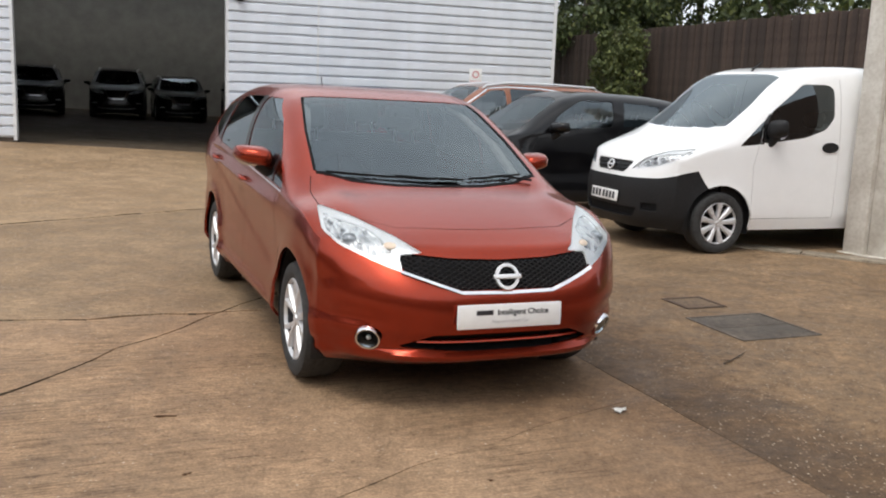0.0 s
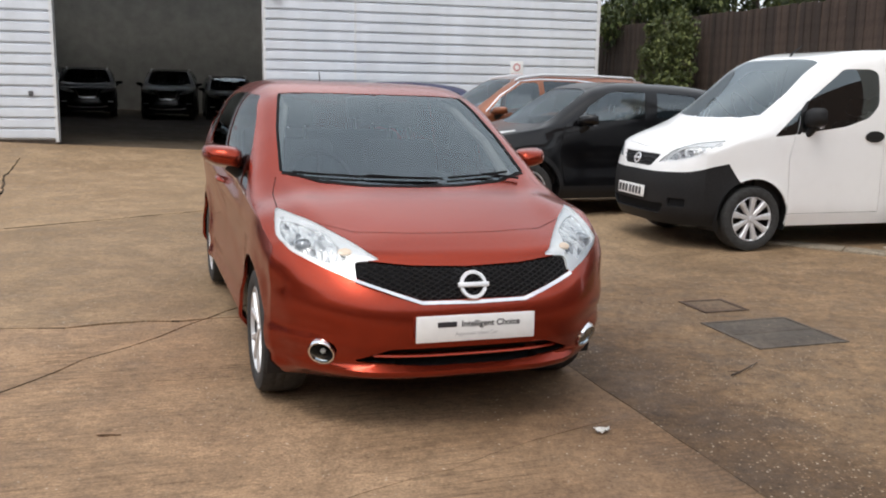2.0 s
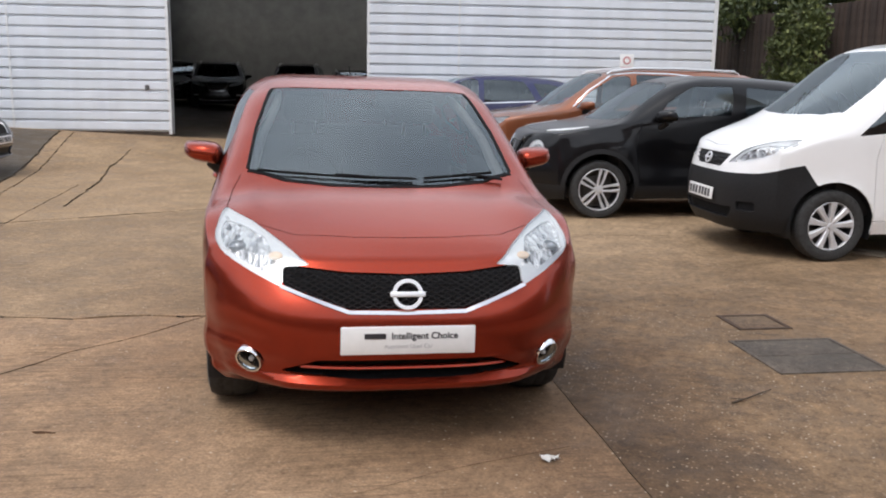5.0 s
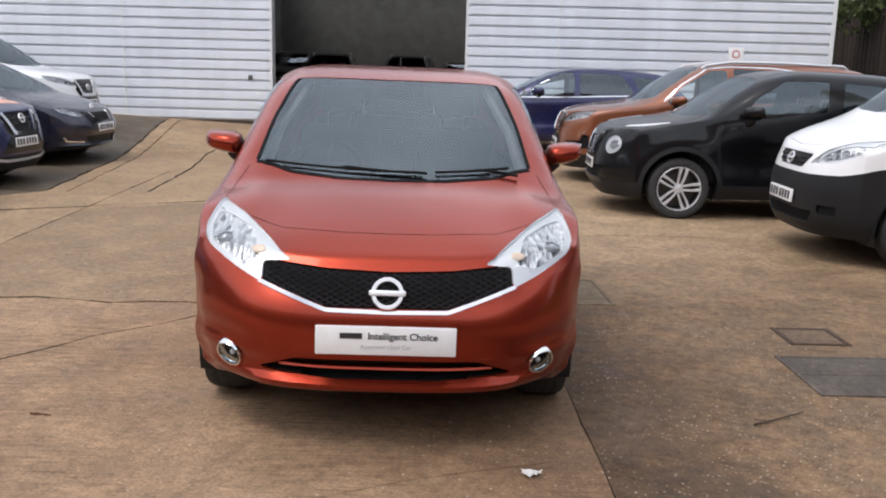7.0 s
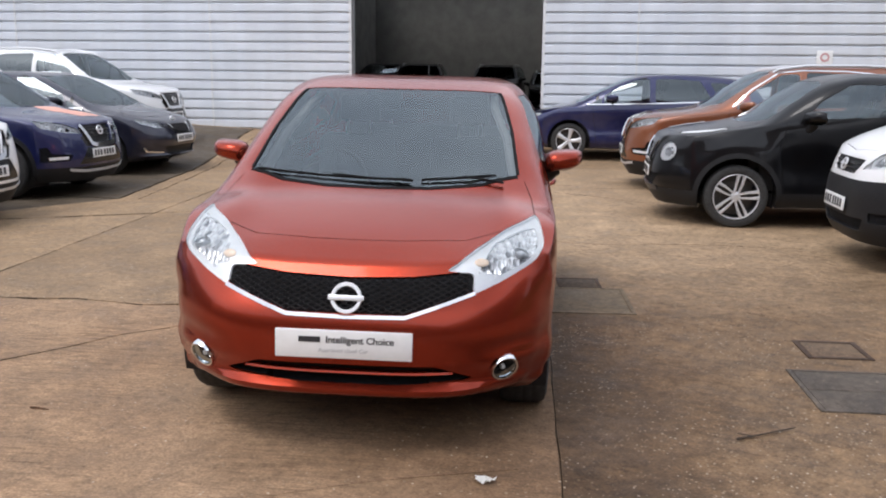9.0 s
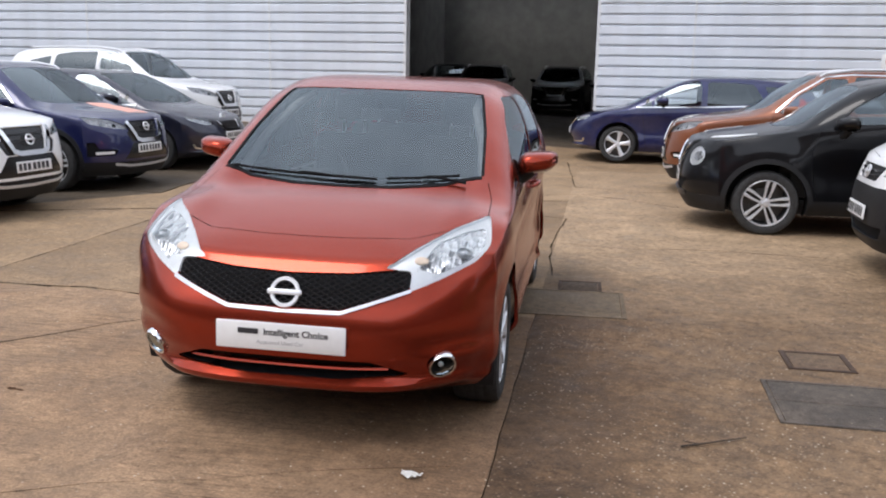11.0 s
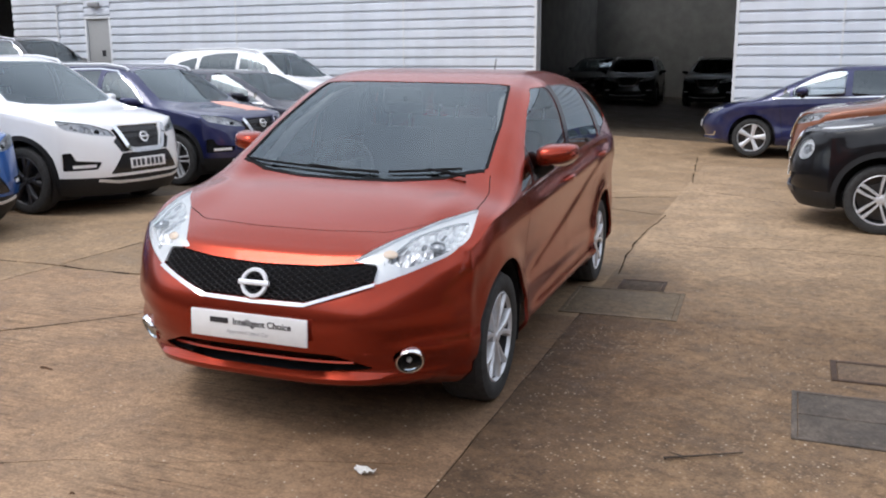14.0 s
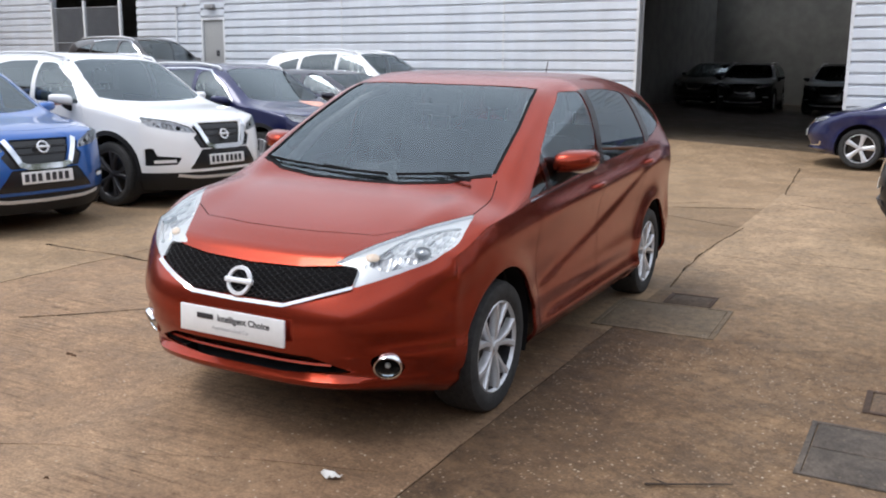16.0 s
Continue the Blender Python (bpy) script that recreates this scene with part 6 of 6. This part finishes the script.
for k, (a, b_) in enumerate(((D1, OL), (OR, END), (G1, D0), (FAR, G0))):
    slab("plinth_%d" % (k + 1), a, 0.0, 0.0, b_, 0.18, ZB - 0.003, M_PLINTH, "dark brown stained base of the wall")
for k, x in enumerate((OL - 0.06, OR)):
    slab("trim_%d" % (k + 1), x, -0.05, ZB - 0.05, x + 0.06, 0.24, 5.2, M_FLASH, "white flashing at the edge of the opening", "trim")
slab("trim_3", END - 0.02, -0.05, 0.1, END + 0.06, 0.22, ZT, M_FLASH, "white corner flashing", "trim")
for k, x in enumerate((-3.1, -16.3, -11.9)):
    slab("trim_%d" % (k + 4), x, -0.054, ZB, x + 0.035, -0.047, ZT, M_FLASH, "thin joint cover between wall sheets", "trim")
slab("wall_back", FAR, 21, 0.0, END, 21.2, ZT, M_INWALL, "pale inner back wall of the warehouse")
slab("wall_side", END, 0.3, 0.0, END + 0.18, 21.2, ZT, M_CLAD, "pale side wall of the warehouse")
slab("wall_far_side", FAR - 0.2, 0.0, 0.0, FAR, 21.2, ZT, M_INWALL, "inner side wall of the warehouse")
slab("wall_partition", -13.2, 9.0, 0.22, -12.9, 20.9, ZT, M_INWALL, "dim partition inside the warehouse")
# roof sheets; the long unseen gap between them is added to brighten the inside
slab("ceiling_1", FAR, 0.0, ZT, END, 18.9, ZT + 0.08, M_STEEL, "dark warehouse roof sheets", "ceiling")
slab("ceiling_2", FAR, 19.85, ZT, END, 21.2, ZT + 0.08, M_STEEL, "dark warehouse roof sheets", "ceiling")

# small grey door with its frame, lamp and pipe
door = thing("door_1", "plain grey steel personnel door in the metal wall", "door", WALL @ Matrix.Translation((D0, 0, 0.27)), "", "structure")
M_GREYDOOR = plain("grey_door_paint", (0.36, 0.36, 0.35), 0.5)
b = bmesh.new()
for x0, z0, x1, z1 in ((0.0, 0.26, 0.06, 2.55), (0.81, 0.26, 0.87, 2.55), (0.06, 2.48, 0.81, 2.55)):
    box(b, x0, -0.05, z0, x1, 0.12, z1, 0.004)
part("door_frame", b, M_FLASH, door)
b = bmesh.new()
box(b, 0.062, 0.0, 0.28, 0.808, 0.05, 2.478, 0.003)
leaf = part("door_leaf", b, M_GREYDOOR, door)
b = bmesh.new()
tube(b, [(0.74, -0.01, 1.25), (0.74, -0.05, 1.25), (0.63, -0.05, 1.25)], 0.01)
part("door_handle", b, M_STEEL, leaf)
b = bmesh.new()
box(b, 0.5, -0.006, 1.55, 0.62, -0.001, 1.7)
part("notice", b, M_INK, leaf)


def wall_thing(name, label, cat, x, z, build, mat):
    b = bmesh.new()
    build(b)
    return solid(name, b, mat, label, cat, WALL @ Matrix.Translation((x, -0.04, z)))


wall_thing("bulkhead_lamp", "small grey bulkhead lamp above the door", "lamp", -20.6, 3.1, lambda b: box(b, -0.16, -0.12, -0.06, 0.16, 0.0, 0.06, 0.03), plain("lamp_housing", (0.3, 0.3, 0.3), 0.5))
wall_thing("conduit", "thin grey conduit on the wall", "pipe", -21.9, 0.7, lambda b: tube(b, [(0, -0.02, 0), (0, -0.02, 2.4), (0.4, -0.02, 2.5)], 0.03), M_FLASH)
wall_thing("security_lamp", "small black lamp beside the opening", "lamp", -4.68, 3.2, lambda b: (box(b, -0.06, -0.16, -0.06, 0.06, 0.0, 0.06, 0.02), box(b, -0.02, -0.06, 0.05, 0.02, 0.0, 0.14)), M_PLASTIC)
wall_thing("lock_box", "small dark lock beside the opening", "lock", -9.3, 1.2, lambda b: box(b, -0.04, -0.04, -0.05, 0.04, 0.0, 0.05, 0.01), M_STEEL)
sign = thing("warning_sign", "small white and red warning sign on the wall", "sign", WALL @ Matrix.Translation((0.45, -0.05, 1.8)))
b = bmesh.new()
box(b, -0.15, -0.006, -0.24, 0.15, 0.0, 0.24, 0.003)
part("panel", b, M_PLATE, sign)
b = bmesh.new()
box(b, -0.13, -0.009, -0.22, 0.13, -0.007, -0.02)
part("red_field", b, plain("faded_red", (0.7, 0.5, 0.5), 0.5), sign)
b = bmesh.new()
lathe(b, [(0.05, -0.009), (0.05, -0.0075), (0.085, -0.0075), (0.085, -0.009)], 24, Matrix.Translation((0, 0, 0.11)), True)
part("red_ring", b, plain("faded_red_ring", (0.6, 0.3, 0.3), 0.5), sign)
for z in (-0.06, -0.1, -0.14, -0.18):
    b = bmesh.new()
    box(b, -0.1, -0.0115, z - 0.01, 0.1, -0.0095, z + 0.01)
    part("text_bar", b, M_PLATE, sign)

# dark bay with mesh gates
gate = thing("mesh_gate", "dark mesh gate across a shaded bay", "gate", WALL @ Matrix.Translation((G0, -0.02, 0)))
for x in (0.05, 1.55, 3.1):
    b = bmesh.new()
    box(b, x - 0.04, -0.04, 0.2, x + 0.04, 0.04, 3.4, 0.006)
    part("post", b, M_FLASH, gate)
for x0, x1 in ((0.1, 1.5), (1.6, 3.05)):
    b = bmesh.new()
    x = x0
    while x < x1:
        tube(b, [(x, 0, 0.3), (x, 0, 3.2)], 0.008, 5)
        x += 0.055
    for z in (0.3, 1.2, 2.2, 3.2):
        tube(b, [(x0, 0, z), (x1, 0, z)], 0.012, 5)
    part("mesh_panel", b, M_GALV, gate)

# ---- post, kerb, bank, fence and trees ----
M_POST, nt, b = material("cream_painted_post")
n1, n2 = noise_tex(nt, 2.0, 6), noise_tex(nt, 25, 5)
c1 = ramp(nt, n1.outputs["Fac"], [(0.35, (0.5, 0.46, 0.4)), (0.6, (0.7, 0.67, 0.61))])
c2 = ramp(nt, n2.outputs["Fac"], [(0.3, (0.8, 0.78, 0.75)), (0.6, (1, 1, 1))])
nt.links.new(mix(nt, 0.8, c1.outputs[0], c2.outputs[0], "MULTIPLY"), b.inputs["Base Color"])
b.inputs["Roughness"].default_value = 0.7
post = thing("gate_post", "cream painted steel gate post on the kerb", "post", pose(4.05, 9.62, 0, 0, 0, -56))
b = bmesh.new()
box(b, 0, 0, 0, 0.24, 0.5, 5.0, 0.012)
part("shaft", b, M_POST, post)
b = bmesh.new()
box(b, 0.24, 0.06, 0, 0.6, 0.36, 5.0, 0.02)
part("web", b, M_POST, post)
b = bmesh.new()
box(b, -0.03, -0.05, 0.0, 0.66, 0.55, 0.012, 0.003)
part("base_plate", b, M_POST, post)
M_KERB = concrete("pale_kerb_concrete", (0.3, 0.26, 0.2), (0.42, 0.37, 0.3), 0.1, 0)
for k, (p, q) in enumerate((((2.55, 9.78), (3.5, 9.3)), ((3.51, 9.295), (4.4, 8.85)))):
    d = (Vector(q) - Vector(p))
    b = bmesh.new()
    box(b, 0, 0, -0.02, d.length - 0.006, 0.22, 0.025, 0.008)
    solid("kerb_stone", b, M_KERB, "low pale concrete edging beside the post", "kerb", pose(p[0], p[1], 0, 0, 0, math.degrees(math.atan2(d.y, d.x))), "edging")

FENCE = pose(3.6, 26.5, 0, 0, 0, -68)      # x runs along the fence towards the viewer, y away from the yard
M_FENCE, nt, b = material("brown_fence_boards")
oi = nt.nodes.new("ShaderNodeObjectInfo")
gi = nt.nodes.new("ShaderNodeNewGeometry")
n1 = noise_tex(nt, 4.0, 6)
c1 = ramp(nt, n1.outputs["Fac"], [(0.3, (0.04, 0.027, 0.022)), (0.7, (0.08, 0.057, 0.047))])
c2 = ramp(nt, oi.outputs["Random"], [(0.0, (0.65, 0.65, 0.65)), (1.0, (1.2, 1.15, 1.1))])
nt.links.new(mix(nt, 1.0, c1.outputs[0], c2.outputs[0], "MULTIPLY"), b.inputs["Base Color"])
b.inputs["Roughness"].default_value = 0.9
fence = thing("board_fence", "tall dark brown close-boarded timber fence on a bank", "fence", FENCE, "", "structure")
bb = bmesh.new()
box(bb, -0.072, -0.012, 0, 0.072, 0.012, 2.1, 0.004)
board_mesh = mesh_of(bb, "board", M_FENCE, False)
rnd = random.Random(3)
for k in range(190):
    ob = new("board", board_mesh)
    ob.parent = fence
    ob.matrix_basis = pose(0.13 * k - 6.5, 0.02 * (k % 2) + rnd.uniform(-0.004, 0.004), 1.25 + rnd.uniform(-0.02, 0.02), 0, rnd.uniform(-0.4, 0.4), 0)
for z in (1.5, 2.3, 3.1):
    b = bmesh.new()
    box(b, -6.5, 0.04, z - 0.04, 18, 0.09, z + 0.04)
    part("rail", b, M_FENCE, fence)
M_GRASS = plain("rough_grass", (0.07, 0.085, 0.03), 0.95, 0, 0.5, 8)
b = bmesh.new()
rows = []
for i in range(40):
    x = -7.5 + i * 0.7
    prof = [(-2.2, -0.01), (-1.7, 0.45), (-1.2, 0.95), (-0.6, 1.22), (0.6, 1.28), (8.0, 1.3)]
    rows.append([b.verts.new((x, y + rnd.uniform(-0.12, 0.12), z + (rnd.uniform(-0.06, 0.06) if z > 0 else 0))) for y, z in prof])
for p, q in zip(rows, rows[1:]):
    for e in range(5):
        b.faces.new((p[e], q[e], q[e + 1], p[e + 1]))
solid("bank", b, M_GRASS, "rough grass bank below the fence", "bank", FENCE, "", "structure")

M_LEAF, nt, b = material("ivy_leaves")
gi = nt.nodes.new("ShaderNodeNewGeometry")
c1 = ramp(nt, gi.outputs["Random Per Island"], [(0.0, (0.03, 0.045, 0.014)), (0.7, (0.07, 0.095, 0.028)), (1.0, (0.18, 0.2, 0.06))])
nt.links.new(c1.outputs[0], b.inputs["Base Color"])
b.inputs["Roughness"].default_value = 0.55
M_IVY, nt, b = material("pale_ivy_leaves")
gi = nt.nodes.new("ShaderNodeNewGeometry")
c1 = ramp(nt, gi.outputs["Random Per Island"], [(0.0, (0.045, 0.06, 0.018)), (0.7, (0.1, 0.125, 0.035)), (1.0, (0.2, 0.22, 0.07))])
nt.links.new(c1.outputs[0], b.inputs["Base Color"])
b.inputs["Roughness"].default_value = 0.6
M_BARK = plain("tree_bark", (0.06, 0.047, 0.036), 0.9, 0, 0.4, 14)


def leaves(bm, centre, size, count, leaf, rnd):
    """Small folded leaves scattered through an uneven clump."""
    for _ in range(count):
        v = Vector((rnd.gauss(0, 1), rnd.gauss(0, 1), rnd.gauss(0, 1))).normalized() * rnd.uniform(0.55, 1.0)
        c = Vector(centre) + Vector((v.x * size[0], v.y * size[1], v.z * size[2]))
        q = Euler((rnd.uniform(0, 6.3), rnd.uniform(0, 6.3), rnd.uniform(0, 6.3))).to_matrix()
        s = leaf * rnd.uniform(0.6, 1.3)
        p = [c + q @ Vector(w) * s for w in ((-0.5, 0, 0), (0, -0.32, 0.1), (0.55, 0, 0), (0, 0.32, 0.1))]
        vs = [bm.verts.new(w) for w in p]
        bm.faces.new((vs[0], vs[1], vs[2]))
        bm.faces.new((vs[0], vs[2], vs[3]))


ivy = thing("ivy_bush", "green ivy bush climbing over the fence", "bush", FENCE @ Matrix.Translation((1.8, -0.3, 0)))
rnd = random.Random(8)
b = bmesh.new()
for k in range(26):
    leaves(b, (rnd.uniform(-1.2, 1.2) * (1 - 0.2 * k / 26), rnd.uniform(-0.5, 0.1), 1.2 + 2.1 * rnd.random()), (rnd.uniform(0.25, 0.5), 0.3, rnd.uniform(0.25, 0.45)), 230, 0.11, rnd)
part("foliage", b, M_IVY, ivy, "", None, False)
b = bmesh.new()
for k in range(6):
    x = -0.8 + 0.3 * k
    tube(b, [(x, -0.1, 0.9), (x + 0.15, -0.12, 1.7), (x - 0.1, -0.15, 2.6)], [0.03, 0.02, 0.01], 6)
part("stems", b, M_BARK, ivy)


def tree(x, y, h, seed, spread):
    rnd = random.Random(seed)
    t = thing("tree", "tall dark green tree behind the fence", "tree", pose(x, y, 0), "trees behind the fence")
    b = bmesh.new()
    tube(b, [(0, 0, -0.05), (0.05, 0, h * 0.25), (0.1, 0.08, h * 0.5), (0.05, 0.1, h * 0.85)], [0.2, 0.16, 0.12, 0.04], 10)
    tips = []
    for k in range(14):
        z = h * rnd.uniform(0.3, 0.8)
        a = rnd.uniform(0, 6.28)
        r = spread * rnd.uniform(0.5, 1.0)
        e = Vector((r * math.cos(a), r * math.sin(a), z + rnd.uniform(0.2, 1.0)))
        tube(b, [(0.07, 0.06, z), tuple(Vector((0.07, 0.06, z)).lerp(e, 0.5) + Vector((0, 0, 0.15))), tuple(e)], [0.06, 0.04, 0.015], 6)
        tips += [e, Vector((0.07, 0.06, z)).lerp(e, 0.6)]
    part("trunk", b, M_BARK, t)
    b = bmesh.new()
    for e in tips:
        leaves(b, e, (rnd.uniform(0.4, 0.8), rnd.uniform(0.4, 0.8), rnd.uniform(0.35, 0.6)), 170, 0.16, rnd)
    part("crown", b, M_LEAF, t, "", None, False)


hedge = thing("hedge", "dense dark hedge behind the fence", "hedge", FENCE @ Matrix.Translation((0, 2.0, 0)), "", "stuff")
b = bmesh.new()
for k in range(84):
    leaves(b, (-8 + 0.3 * k, rnd.uniform(-0.4, 0.8), 2.6 + rnd.uniform(0, 4.2)), (0.7, 0.6, 0.8), 280, 0.19, rnd)
part("foliage", b, M_LEAF, hedge, "", None, False)
b = bmesh.new()
for k in range(14):
    tube(b, [(-8 + 1.9 * k, 0.2, 1.2), (-7.9 + 1.9 * k, 0.3, 2.6), (-8.1 + 1.9 * k, 0.2, 3.8)], [0.07, 0.05, 0.02], 6)
part("stems", b, M_BARK, hedge)
for k, (x, y, h, sp) in enumerate(((3.2, 29.5, 8.0, 2.2), (4.6, 33.0, 9.0, 2.5), (2.0, 35.0, 9.5, 2.6), (7.2, 31.5, 9.0, 2.5), (12.6, 19.5, 8.5, 2.4), (5.8, 30.5, 8.5, 2.4), (8.2, 27.0, 8.0, 2.2), (10.6, 23.0, 8.5, 2.4), (1.0, 32.0, 9.0, 2.4))):
    tree(x, y, h, 40 + k, sp)

# ---- plain walls that close the yard out of view ----
M_BRICK = plain("dull_brick", (0.17, 0.11, 0.085), 0.9, 0, 0.25, 3)
for k, (p, q) in enumerate((((15, 11), (15, -13)), ((15, -13), (-24, -13)), ((-24, -13), (-29, 8)))):
    d = Vector(q) - Vector(p)
    slab("wall_yard_%d" % (k + 1), 0, 0, 0, d.length, 0.25, 6.5, M_BRICK, "plain brick wall closing the yard", "wall", pose(p[0], p[1], 0, 0, 0, math.degrees(math.atan2(d.y, d.x))))
